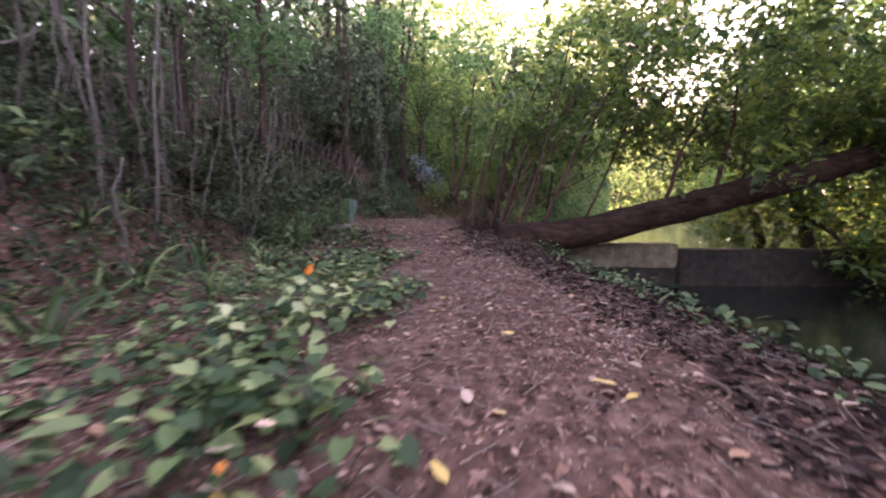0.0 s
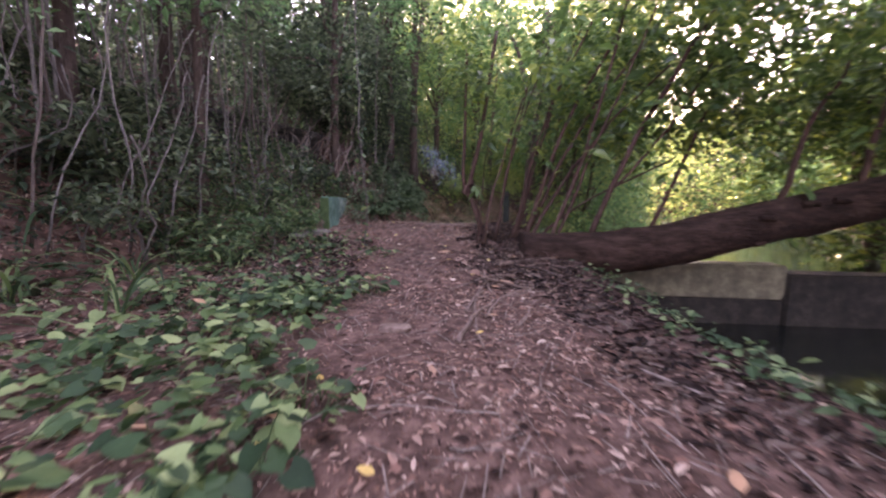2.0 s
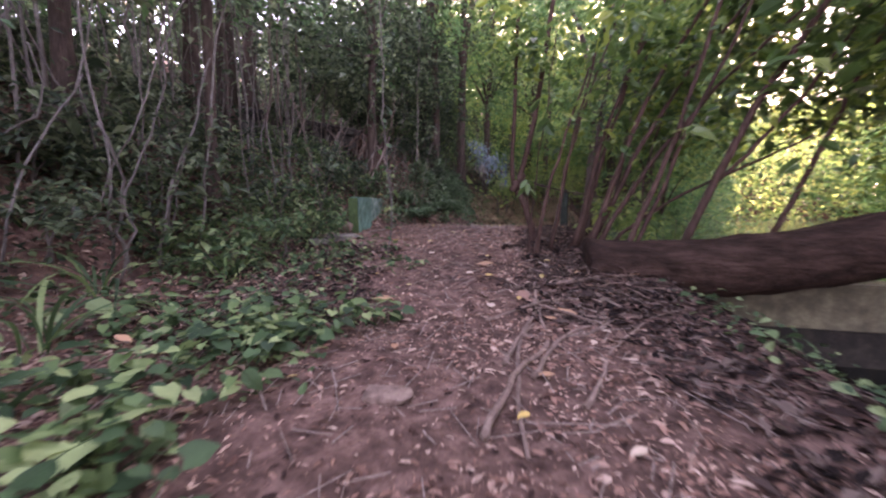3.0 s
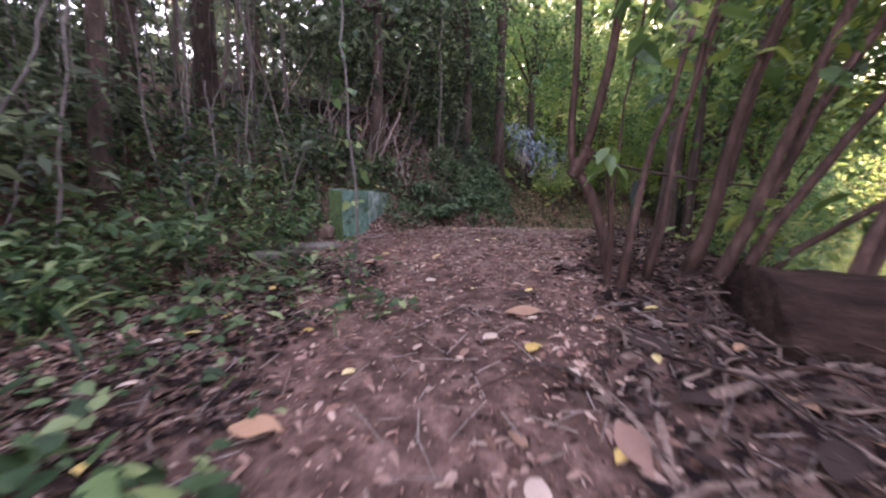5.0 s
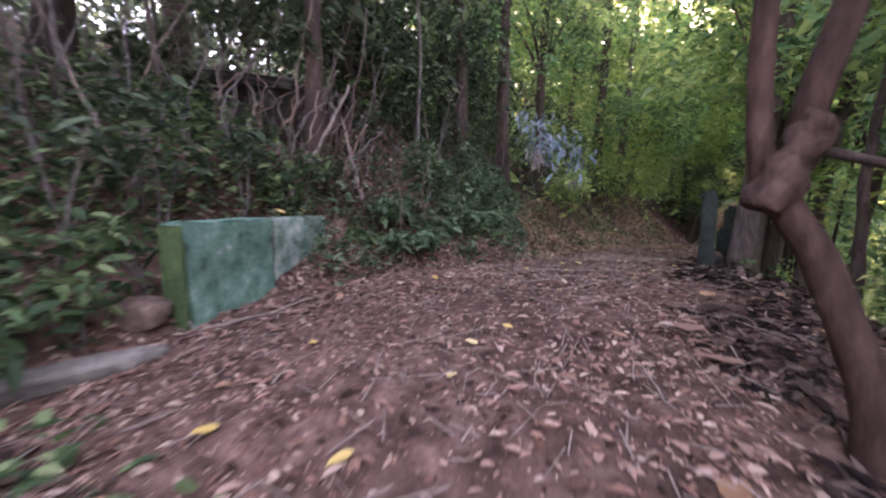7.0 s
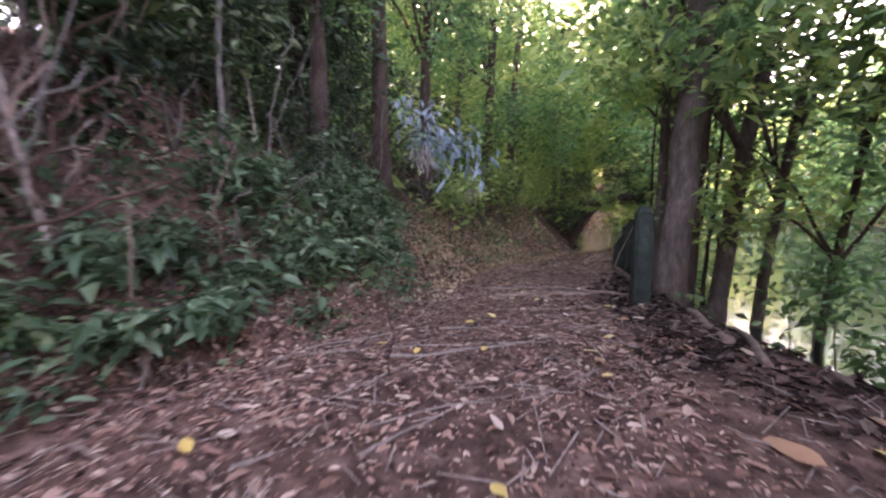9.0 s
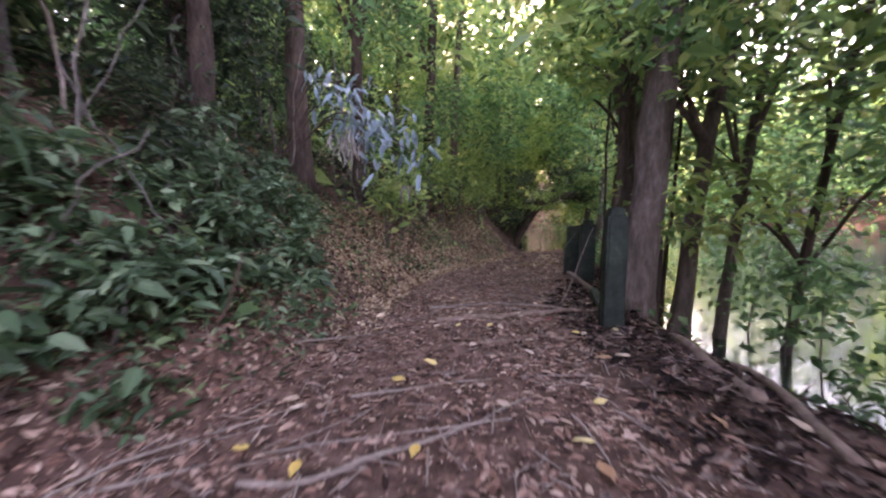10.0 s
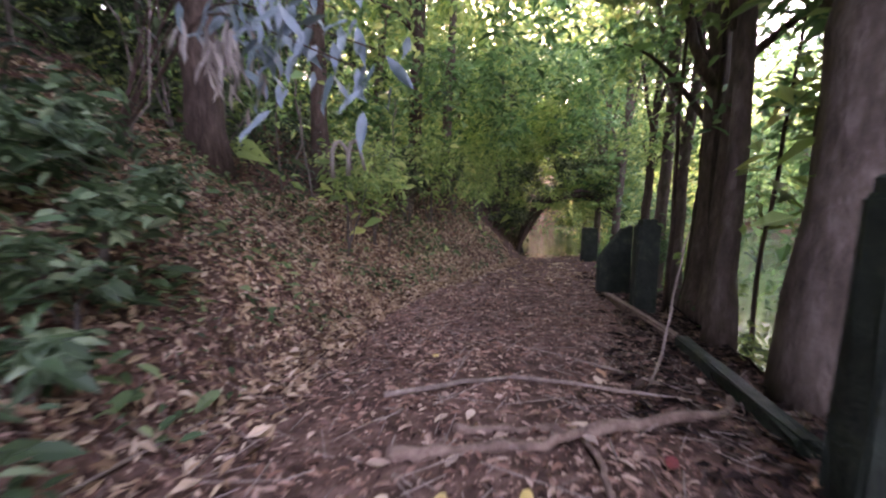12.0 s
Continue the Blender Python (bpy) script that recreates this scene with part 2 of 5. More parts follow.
def curve_pts(knots, n, wobble=0.0):
    """Points along a smooth line through the knots, with some wobble."""
    k = np.asarray(knots, float)
    if len(k) == 2:
        k = np.array([k[0], (k[0] + k[1]) / 2, k[1]])
    seg = np.concatenate([[0], np.cumsum(np.linalg.norm(np.diff(k, axis=0), axis=1))])
    s = np.linspace(0, seg[-1], n)
    lin = np.stack([np.interp(s, seg, k[:, i]) for i in range(3)], 1)
    for _ in range(max(1, n // 6)):
        lin[1:-1] = (lin[:-2] + 2 * lin[1:-1] + lin[2:]) / 4
    if wobble:
        w = np.cumsum(rng.normal(size=(n, 3)), axis=0)
        w -= np.linspace(0, 1, n)[:, None] * w[-1]
        lin = lin + w * wobble / max(1.0, math.sqrt(n))
    return lin


def tube(name, knots, r0, r1, material, n=12, sides=8, wobble=0.0, rough=0.0, flare=0.0):
    pts = curve_pts(knots, n, wobble)
    s = np.linspace(0, 1, n)
    r = r0 + (r1 - r0) * s + flare * np.exp(-s * n / 1.6)
    v, f = tube_arrays(pts, r, sides, rough)
    return mesh_of(name, v, f, material, True)


LEAF_FULL = np.array([(0, 0, 0), (.22, -.40, .07), (.6, -.42, .05), (1, 0, -.14), (.6, .42, .05), (.22, .40, .07), (.45, 0, -.02)])
FACE_FULL = np.array([(0, 6, 1), (1, 6, 2), (2, 6, 3), (0, 5, 6), (5, 4, 6), (4, 3, 6)])
LEAF_LEAN = np.array([(0, 0, 0), (.45, -.45, .08), (1, 0, -.12), (.45, .45, .08)])
FACE_LEAN = np.array([(0, 2, 1), (0, 3, 2)])


def leaf_arrays(pos, way, up, length, width, full=False):
    """Many leaves: each with its base, direction, upper side, length and width."""
    tv, tf = (LEAF_FULL, FACE_FULL) if full else (LEAF_LEAN, FACE_LEAN)
    way = unit(way)
    side = unit(np.cross(way, up))
    nor = np.cross(side, way)
    length, width = np.broadcast_to(length, len(pos)), np.broadcast_to(width, len(pos))
    v = pos[:, None] + way[:, None] * (tv[None, :, :1] * length[:, None, None]) + side[:, None] * (tv[None, :, 1:2] * width[:, None, None]) + nor[:, None] * (tv[None, :, 2:] * length[:, None, None])
    f = tf[None] + (np.arange(len(pos)) * len(tv))[:, None, None]
    return v.reshape(-1, 3), f.reshape(-1, 3)


def leaves(name, pos, size, material, ratio=0.5, droop=0.3, tilt=0.6, full=False, spread=0.35):
    """A mesh of leaves with random headings."""
    n = len(pos)
    a = rng.uniform(0, 2 * np.pi, n)
    way = np.stack([np.cos(a), np.sin(a), rng.normal(-droop, 0.35, n)], 1)
    up = np.stack([rng.normal(0, tilt, n), rng.normal(0, tilt, n), np.ones(n)], 1)
    ln = size * np.exp(rng.normal(0, spread, n))
    v, f = leaf_arrays(np.asarray(pos, float), way, up, ln, ln * ratio, full)
    return mesh_of(name, v, f, material)


def clump(centre, radius, n, flat=0.7):
    """Points in an uneven ball, denser towards its skin."""
    d = unit(rng.normal(size=(n, 3)))
    r = rng.uniform(0.25, 1, n) ** 0.5
    bump = 1 + 0.25 * np.sin(3.1 * d[:, 0] + centre[0]) + 0.2 * np.sin(4.3 * d[:, 1] + centre[1])
    return np.asarray(centre) + d * (r * bump * radius)[:, None] * np.array([1, 1, flat])


# ---------------------------------------------------------------- the lie of the land
YS = [-30, 0, 3, 6, 7.5, 9, 10.5, 12, 14, 15.7, 17.5, 20, 23.4, 27, 36, 44, 52, 64]
PZ = [0.0, 0, .04, -.03, .04, .26, .44, .58, .61, .50, .36, .22, 0, -.2, -.7, -1.0, -.3, 1.2]
XLY = [-30, 0, 4, 8, 10, 12, 14, 16, 18.5, 20, 22, 24, 27, 33, 46, 70]
XLV = [-2.6, -2.6, -2.7, -2.9, -3.0, -3.0, -2.45, -1.2, -.9, -.5, .4, 1.8, 3.9, 6.7, 11.9, 22]
XRY = [-30, 0, 4, 6, 8, 9.5, 11, 13, 15, 17, 18.5, 21, 24, 27, 33, 46, 70]
XRV = [2.4, 2.4, 2.5, 2.5, 2.3, 2.0, 1.7, 1.6, 1.8, 2.2, 2.9, 4.2, 5.6, 6.9, 9.7, 15.6, 26]
POOL, RIVER, WEIR_Y = -1.15, -0.3, 10.6


def sm(a, b, x):
    t = np.clip((x - a) / (b - a), 0, 1)
    return t * t * (3 - 2 * t)


def path_left(y):
    return np.interp(y, XLY, XLV)


def path_right(y):
    return np.interp(y, XRY, XRV)


def ground_z(x, y):
    x, y = np.asarray(x, float), np.asarray(y, float)
    p, xl, xr = np.interp(y, YS, PZ), path_left(y), path_right(y)
    u, v = np.maximum(xl - x, 0), np.maximum(x - xr, 0)
    k = sm(8.5, 13, y)
    b = (.16 * np.minimum(u, 1.2) + .85 * np.maximum(u - 1.2, 0)) * (1 - k) + (1.0 - .38 * sm(20, 22, y) * (1 - sm(25, 28, y))) * u * k
    top = 3.0 - 1.5 * sm(8, 10, y) * (1 - sm(14.5, 17, y))
    b = np.where(b > top, top + (b - top) * .22, b)
    b = np.minimum(b, 7)
    z = p + b - (0.75 + 0.25 * k) * np.maximum(v - 0.15, 0)
    z = np.where(v > 0, np.maximum(z, -2.0), z)
    z = z + np.minimum(np.maximum(v - 17, 0) * .6, 6)
    hill = np.maximum(u - 15, 0) * .3 + np.maximum(v - 27, 0) * .6 + np.maximum(y - 64, 0) * .6 + np.maximum(-14 - y, 0) * .3
    z = z + np.where(hill > 18, 18 + (hill - 18) * .15, hill) * (hill < 400) + 80 * (hill >= 400)
    off = np.clip(u + v, 0, 1.5)
    z = z + (0.015 + 0.06 * off) * (np.sin(1.7 * x + .6 * y) * np.sin(2.1 * y - .8 * x) + .5 * np.sin(4.3 * x + 1.3) * np.sin(3.9 * y + 2.2 * x))
    return z + 0.012 * np.sin(7 * x + 2 * np.sin(3 * y)) * np.sin(8.3 * y)


def patchy(x, y, s=1.0):
    """Uneven patches, about -1 to 1."""
    x, y = x * s, y * s
    return .5 * np.sin(1.3 * x + .9 * np.sin(1.1 * y)) + .4 * np.sin(1.7 * y + 1.2 * np.sin(.8 * x + 2)) + .35 * np.sin(3.7 * x - 2.9 * y + 1) + .3 * np.sin(4.9 * y + 3.1 * x)


def gz(x, y):
    return float(ground_z(x, y))


# ---------------------------------------------------------------- ground, water, weir
def ground():
    xs = np.concatenate([[-900, -300, -120, -60, -35, -22], np.arange(-15, -8, .5), np.arange(-8, 8, .11), np.arange(8, 24, .6), [26, 30, 36, 45, 60, 120, 300, 900]])
    ys = np.concatenate([[-900, -300, -100, -40, -20, -10], np.arange(-6, -1, .4), np.arange(-1, 28, .11), np.arange(28, 50, .5), [52, 56, 62, 70, 100, 200, 400, 900]])
    gx, gy = np.meshgrid(xs, ys, indexing="ij")
    v = np.stack([gx, gy, ground_z(gx, gy)], -1).reshape(-1, 3)
    i, j = np.meshgrid(np.arange(len(xs) - 1), np.arange(len(ys) - 1), indexing="ij")
    a = (i * len(ys) + j).ravel()
    f = np.stack([a, a + len(ys), a + len(ys) + 1, a + 1], 1)
    return tagged(new("ground", mesh_of("ground", v, f, M_SOIL, True)), "trodden brown earth trail with a steep bank above a river", "ground", kind="structure")


ground()


def sheet(name, x0, y0, x1, y1, z, label, material):
    me = mesh_of(name, [(x0, y0, z), (x1, y0, z), (x1, y1, z), (x0, y1, z)], [(0, 1, 2, 3)], material)
    return tagged(new(name, me), label, "water", kind="structure")


sheet("water", 1.2, WEIR_Y + .25, 60, 75, RIVER, "still green river water dammed behind a concrete weir", M_WATER)
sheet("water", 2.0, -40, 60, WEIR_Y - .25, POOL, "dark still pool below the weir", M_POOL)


def box_mesh(name, sx, sy, sz, material, bevel=0.015, taper=0.0, jitter=0.0, cuts=0):
    """A worn block standing on z = 0."""
    bm = bmesh.new()
    bmesh.ops.create_cube(bm, size=1)
    for v in bm.verts:
        v.co = Vector((v.co.x * sx, v.co.y * sy, (v.co.z + .5) * sz))
        if v.co.z > sz * .5:
            v.co.x *= 1 - taper
            v.co.y *= 1 - taper
    if cuts:
        bmesh.ops.subdivide_edges(bm, edges=bm.edges[:], cuts=cuts, use_grid_fill=True)
    if bevel:
        sharp = [e for e in bm.edges if len(e.link_faces) == 2 and e.calc_face_angle() > .5]
        bmesh.ops.bevel(bm, geom=sharp, offset=bevel, segments=2, affect="EDGES")
    for v in bm.verts:
        v.co += Vector((random.gauss(0, jitter), random.gauss(0, jitter), random.gauss(0, jitter)))
    me = bpy.data.meshes.new(name)
    bm.to_mesh(me)
    bm.free()
    me.materials.append(material)
    return me


weir = thing("weir", "stained concrete weir wall across the river, darker below", "weir", kind="structure", at=(0, 0, 0))
# light on the wall's near end is put into its paler colour
piece("wall_section", box_mesh("wall_section", 4.6, .5, .68, M_CONCRETE, .03, cuts=3, jitter=.006), weir, "concrete wall end in lit colour", pose(4.36, WEIR_Y, -.63, 0, 0, -1))
piece("wall_section", box_mesh("wall_section", 4.6, .46, 2.0, M_CONCRETE_DARK, .03, cuts=3, jitter=.006), weir, "lower wall in darker concrete", pose(4.36, WEIR_Y, -2.632, 0, 0, -1))
piece("wall_section", box_mesh("wall_section", 30, .5, 2.3, M_CONCRETE_DARK, .03, cuts=4, jitter=.006), weir, "spillway wall in darker concrete", pose(21.69, WEIR_Y - .3, -2.42, 0, 0, -1))


# ---------------------------------------------------------------- trees
def tree(name, label, base, knots, r0, r1, bark, crowns, leaf_mat, leaf=0.16, per=350, limbs=4, group="", sides=10, flare=0.08, ratio=0.5, droop=.3):
    """A tree: a trunk through knots (relative to its base), limbs to the crown's clumps, and the leaves of each clump.
    crowns: (x, y, z, radius), relative to the base."""
    x, y = base
    z = gz(x, y) - 0.08
    t = thing(name, label, "tree", group, at=(x, y, z))
    kn = [(0, 0, 0)] + [tuple(k) for k in knots]
    trunk = tube("trunk", kn, r0, r1, bark, 22, sides, r0 * .5, .05, flare)
    piece("trunk", trunk, t)
    top = np.array(kn)
    pts = curve_pts(kn, 22)
    use = list(crowns)
    for c in use[:limbs]:
        c = np.array(c[:3])
        start = pts[min(21, max(8, int(21 * min(1, .62 * c[2] / max(.5, top[-1][2])))))]
        mid = (start + c) / 2 + np.array([0, 0, .12 * np.linalg.norm(c - start)])
        piece("limb", tube("limb", [start, mid, c], r1 * .9, r1 * .25, bark, 9, 6, r1 * .8), t)
    pos = np.concatenate([clump(c[:3], c[3], int(per * c[3] ** 1.5)) for c in use])
    piece("crown", leaves("crown", pos, leaf, leaf_mat, ratio, droop), t)
    return t


def crown_set(h, spread, n, r, low=0.55):
    out = []
    for i in range(n):
        a = i * 2.4 + rng.uniform(0, 1)
        d = spread * math.sqrt((i + .5) / n)
        out.append((d * math.cos(a), d * math.sin(a), h * rng.uniform(low, 1.0), r * rng.uniform(.7, 1.25)))
    return out


# the leaning fallen tree by the weir, with shoots standing on it
log = thing("leaning_tree", "thick brown trunk leaning low from the trail edge over the weir", "tree", at=(1.8, 9.5, 0))
LOG = [(-.42, -.03, .26), (-.1, 0, .28), (.3, 0, .29), (.75, 0, .31), (1.65, 0, .46), (2.4, .02, .6), (4.25, .0, 1.06), (7.05, -.05, 1.83), (9.3, -.1, 2.5), (11.5, -.3, 3.3)]
piece("trunk", tube("trunk", LOG, .4, .3, M_LOG, 60, 20, .05, .03, .05), log)
for k in range(7):
    sx = rng.uniform(.1, 5)
    lz = float(np.interp(sx, [q[0] for q in LOG], [q[2] for q in LOG]))
    a = rng.uniform(-2.6, -.4)
    piece("bark_burr", tube("bark_burr", [(sx - .12, .34 * math.sin(a), lz + .34 * math.cos(a)), (sx, .38 * math.sin(a), lz + .38 * math.cos(a)), (sx + .14, .34 * math.sin(a), lz + .34 * math.cos(a))], .05, .04, M_LOG, 8, 9, .02, .15), log)
for (line, r) in (([(.1, .1, .4), (.35, .25, 1.1), (.8, .4, 2.3), (1.0, .4, 3.1), (1.5, .5, 5.6)], .042), ([(.2, .15, .45), (.5, .3, 1.2), (.95, .45, 2.3), (1.4, .5, 3.3), (2.1, .6, 5.2)], .034), ([(.85, .25, .6), (1.2, .35, 1.4), (1.6, .5, 2.3), (2.05, .5, 3.1), (3.2, .5, 5.2)], .06), ([(1.2, .35, 1.4), (1.8, .5, 2.0), (2.5, .6, 2.9), (3.0, .6, 3.8)], .03), ([(2.1, .6, .75), (2.45, .75, 1.4), (2.9, .9, 2.3), (3.15, .9, 3.0), (3.7, 1.0, 4.4)], .042), ([(3.9, 0, 1.1), (4.05, .05, 1.7), (4.3, .1, 2.5), (4.9, .2, 3.6)], .055), ([(5.2, 0, 1.5), (5.35, .1, 2.2), (5.6, .1, 3.2), (5.7, .3, 4.2)], .06)):
    shoot = piece("shoot", tube("shoot", line, r, r * .45, M_BARK_RED, 22, 8, .05, .03), log)
    q = np.array(line)
    pos = np.concatenate([clump(q[-2] + (q[-1] - q[-2]) * k + rng.normal(0, .3, 3), .5, 26) for k in (-.3, .1, .4, .7, 1.0, 1.2)])
    piece("foliage", leaves("foliage", pos, .19, M_BROAD, .42, .4, full=True), shoot)
crn = np.concatenate([clump((9 + rng.normal(0, 1.4), rng.normal(0, 1.0), 3.6 + rng.normal(0, 1.0)), .9, 300) for _ in range(12)])
piece("crown", leaves("crown", crn, .18, M_BROAD, .45, .3), log)


# the clumps of stems at the trail's river side
def stems(label, base, items, leaf_mat, bark, leaf=.16, n_leaf=60):
    x, y = base
    t = thing("shrub", label, "shrub", "stem clumps", at=(x, y, gz(x, y) - .05))
    for (bx, by, kx, ky, h, r) in items:
        kn = [(bx, by, gz(x + bx, y + by) - gz(x, y)), (bx + kx * .28, by + ky * .28, h * .4), (bx + kx * .62, by + ky * .6, h * .72), (bx + kx, by + ky, h)]
        s = piece("stem", tube("stem", kn, r, r * .5, bark, 16, 8, .06, .04, r * .5), t)
        if n_leaf:
            p = np.array(kn[-1])
            q = np.array(kn[-2])
            pos = np.concatenate([clump(q + (p - q) * k + rng.normal(0, .35, 3), .55, n_leaf // 3) for k in (-.6, .0, .4, .8, 1.1)])
            piece("foliage", leaves("foliage", pos, leaf, leaf_mat, .48, .35, full=True), s)
    return t


stems("slender red-brown stems rising from the trail edge", (.6, 10.15), [(.03, .35, .35, .4, 3.6, .016), (.17, -.03, .95, .8, 3.6, .03), (.34, .3, 1.2, .3, 4.4, .024)], M_BROAD, M_BARK_RED, n_leaf=40)
stems("leaning dark stems in a dense clump", (1.45, 10.5), [(-.5, -.15, .9, .3, 4.0, .028), (-.14, .1, 1.5, .2, 4.4, .045), (-.04, .25, 1.3, .4, 4.4, .04), (.05, 0, 1.8, .1, 4.2, .05), (.14, .1, 2.3, .2, 4.0, .045), (.2, -.05, 2.5, -.1, 3.4, .042), (.3, 0, 2.6, -.2, 1.7, .03)], M_BROAD, M_BARK_RED, n_leaf=42)
stems("thin stems among river-side bushes", (2.0, 13.2), [(0, 0, .5, .3, 4.5, .06), (.5, .4, .8, .3, 4.8, .05), (.2, .9, .3, .2, 4.2, .05), (.8, -.4, 1.0, .2, 4.0, .04)], M_CANOPY, M_BARK_DARK)

# the knotted tree at the trail's edge
kt = thing("knotted_tree", "crooked brown tree with a swollen broken knot", "tree", at=(.74, 11.3, gz(.74, 11.3) - .08))
piece("trunk", tube("trunk", [(0, 0, 0), (-.05, 0, .35), (-.22, .05, .8), (-.38, .08, 1.1)], .064, .056, M_BARK_RED, 16, 12, .01, .04, .05), kt)
piece("knot", tube("knot", [(-.42, .05, 1.0), (-.36, .08, 1.14), (-.28, .08, 1.26), (-.24, .1, 1.34)], .07, .075, M_BARK_RED, 10, 12, .03, .2), kt, "swollen broken knot")
piece("limb", tube("limb", [(-.40, .06, 1.05), (-.46, .05, 1.2), (-.44, .1, 2.2), (-.4, .2, 4.2)], .045, .03, M_BARK_RED, 14, 8, .03), kt)
piece("limb", tube("limb", [(-.3, .1, 1.2), (-.22, .1, 1.6), (-.05, .15, 2.6), (.25, .3, 4.6)], .055, .04, M_BARK_RED, 14, 9, .03), kt)
piece("limb", tube("limb", [(-.26, .1, 1.25), (.1, .1, 1.12), (.7, .0, .95), (1.3, -.1, .85)], .02, .012, M_BARK_DARK, 10, 6, .03), kt)
piece("crown", leaves("crown", np.concatenate([clump((-.3 + rng.normal(0, .5), .3 + rng.normal(0, .5), 3.4 + rng.normal(0, .5)), .55, 60) for _ in range(6)]), .16, M_BROAD, .48, .35, full=True), kt)

# trees on the river side
tree("tree", "tall straight grey-brown tree beside a green pillar", (2.58, 17.45), [(.08, 0, 1.2), (.3, .05, 4), (.7, .2, 8)], .2, .16, M_BARK_GREY, crown_set(8, 2.6, 9, 1.2, .85), M_CANOPY, sides=14, flare=.05, group="river-side trees")
for i, (x, y, dx, dy, r, h) in enumerate(((3.05, 18.55, .2, .2, .085, 8), (3.2, 18.0, .5, .2, .09, 7.5), (3.75, 18.05, .9, .1, .13, 8), (4.3, 17.95, 1.0, .3, .085, 7.5), (4.6, 17.3, .75, 0, .065, 7), (3.65, 19.3, .3, .1, .11, 8), (4.1, 20.0, .3, .2, .15, 8.5), (4.6, 20.6, .6, .3, .12, 8), (5.1, 21.6, .5, .2, .11, 8), (5.6, 22.7, .4, .2, .13, 8.5), (6.6, 24.5, .4, .2, .12, 8))):
    tree("tree", "slim leaning river-side tree with grey-brown bark", (x, y), [(dx * .2, dy * .2, h * .25), (dx * .6, dy * .6, h * .6), (dx * 1.4, dy * 1.4, h)], r, r * .55, M_BARK_DARK if i % 3 == 1 else M_BARK_GREY, crown_set(h, 1.7, 5, .85, .45), M_CANOPY if i % 2 else M_BRIGHT, group="river-side trees", limbs=4)

# trees on the bank
for i, (x, y, dx, r, h) in enumerate(((-4.5, 9.4, .1, .09, 9), (-5.6, 8.2, 0, .12, 10), (-6.2, 10.8, .2, .15, 10), (-3.6, 13.9, .1, .12, 9), (-4.3, 15.9, .0, .14, 10), (-2.9, 18.4, -.1, .15, 10), (-3.7, 19.6, .3, .14, 10), (-2.2, 20.8, .1, .2, 11), (-5.4, 18.0, .2, .24, 11), (-6.5, 5.0, 0, .13, 10), (-5.2, 6.3, .2, .07, 8), (-7.5, 13.2, .2, .25, 11), (-1.4, 23.8, .2, .18, 11), (-7.4, 2.2, .1, .2, 10), (-8.8, 8.0, .1, .22, 11), (-9.5, 16.5, .2, .25, 12), (.8, 26.5, .2, .2, 11))):
    tree("tree", "dark slender forest tree on the bank with hanging creepers", (x, y), [(dx * .2, .1, h * .3), (dx * .8, .1, h * .6), (dx * 1.5, 0, h)], r, r * .5, M_BARK_DARK, crown_set(h, 2.3, 9, 1.15, .3), M_CANOPY if i % 3 else M_BUSH, group="bank trees", limbs=5, per=240)

# woods further along, and across the river
for i in range(26):
    if i < 12:
        y = 27 + i * 2.4
        x = float(path_left(y)) - rng.uniform(1.0, 5.5)
    elif i < 19:
        y = 29 + (i - 12) * 3.2
        x = float(path_right(y)) + rng.uniform(.6, 2.2)
    else:
        y = 44 + (i - 19) * 2.3
        x = rng.uniform(-2, 22)
        if path_left(y) - 1 < x < path_right(y) + 1:
            x = float(path_left(y)) - 2.5
    tree("tree", "leafy sunlit tree beside the far trail", (x, y), [(.1, .1, 3), (.3, .1, 6), (.4, 0, 10)], .16, .08, M_BARK_GREY, crown_set(10, 2.6, 11, 1.35, .22), M_BRIGHT if i % 4 else M_CANOPY, leaf=.22, per=240, group="far trees", limbs=4, sides=7)
for i in range(22):
    y = -2 + i * 3.1
    x = float(path_right(y)) + 19 + rng.uniform(0, 5)
    tree("tree", "leafy tree on the far river bank", (x, y), [(-.3, 0, 3), (-.6, .1, 6), (-.6, 0, 11)], .2, .08, M_BARK_DARK, crown_set(10, 3.4, 12, 1.7, .12), M_BROAD if i % 2 else M_CANOPY, leaf=.3, per=110, group="far bank trees", limbs=3, sides=6)
# dark trees that hang over the pool
for i, (x, y, h) in enumerate(((12.0, 11.6, 7), (13.0, 14.5, 9), (14.5, 7.5, 8), (17, 18, 9))):
    tree("tree", "dark leafy tree hanging over the weir", (x, y), [(-.4, 0, 2), (-1.0, .2, 4), (-1.6, .2, h)], .2, .1, M_BARK_DARK, crown_set(h, 3.4, 16, 1.35, .22), M_BROAD, leaf=.2, per=330, group="trees over the weir", limbs=5, sides=8)


# ---------------------------------------------------------------- undergrowth
sprig = thing("seedling", "upright seedling with large drooping green leaves", "plant", at=(.62, 10.08, gz(.62, 10.08) - .03))
SPRIG = [(0, 0, 0), (.0, -.05, .5), (-.06, -.15, 1.05)]
piece("stem", tube("stem", SPRIG, .03, .014, M_BARK_RED, 12, 7, .02), sprig)
for k in range(9):
    a = k * 2.4
    lv, lf = leaf_arrays(np.array([(-.06, -.15, 1.0 + .05 * (k % 4))]), np.array([(math.cos(a), math.sin(a), -.5 - .15 * (k % 3))]), np.array([(0.1, 0, 1.0)]), np.array([.2 + .03 * (k % 3)]), np.array([.105]), True)
    piece("leaf", mesh_of("leaf", lv, lf, M_BROAD, True), sprig)


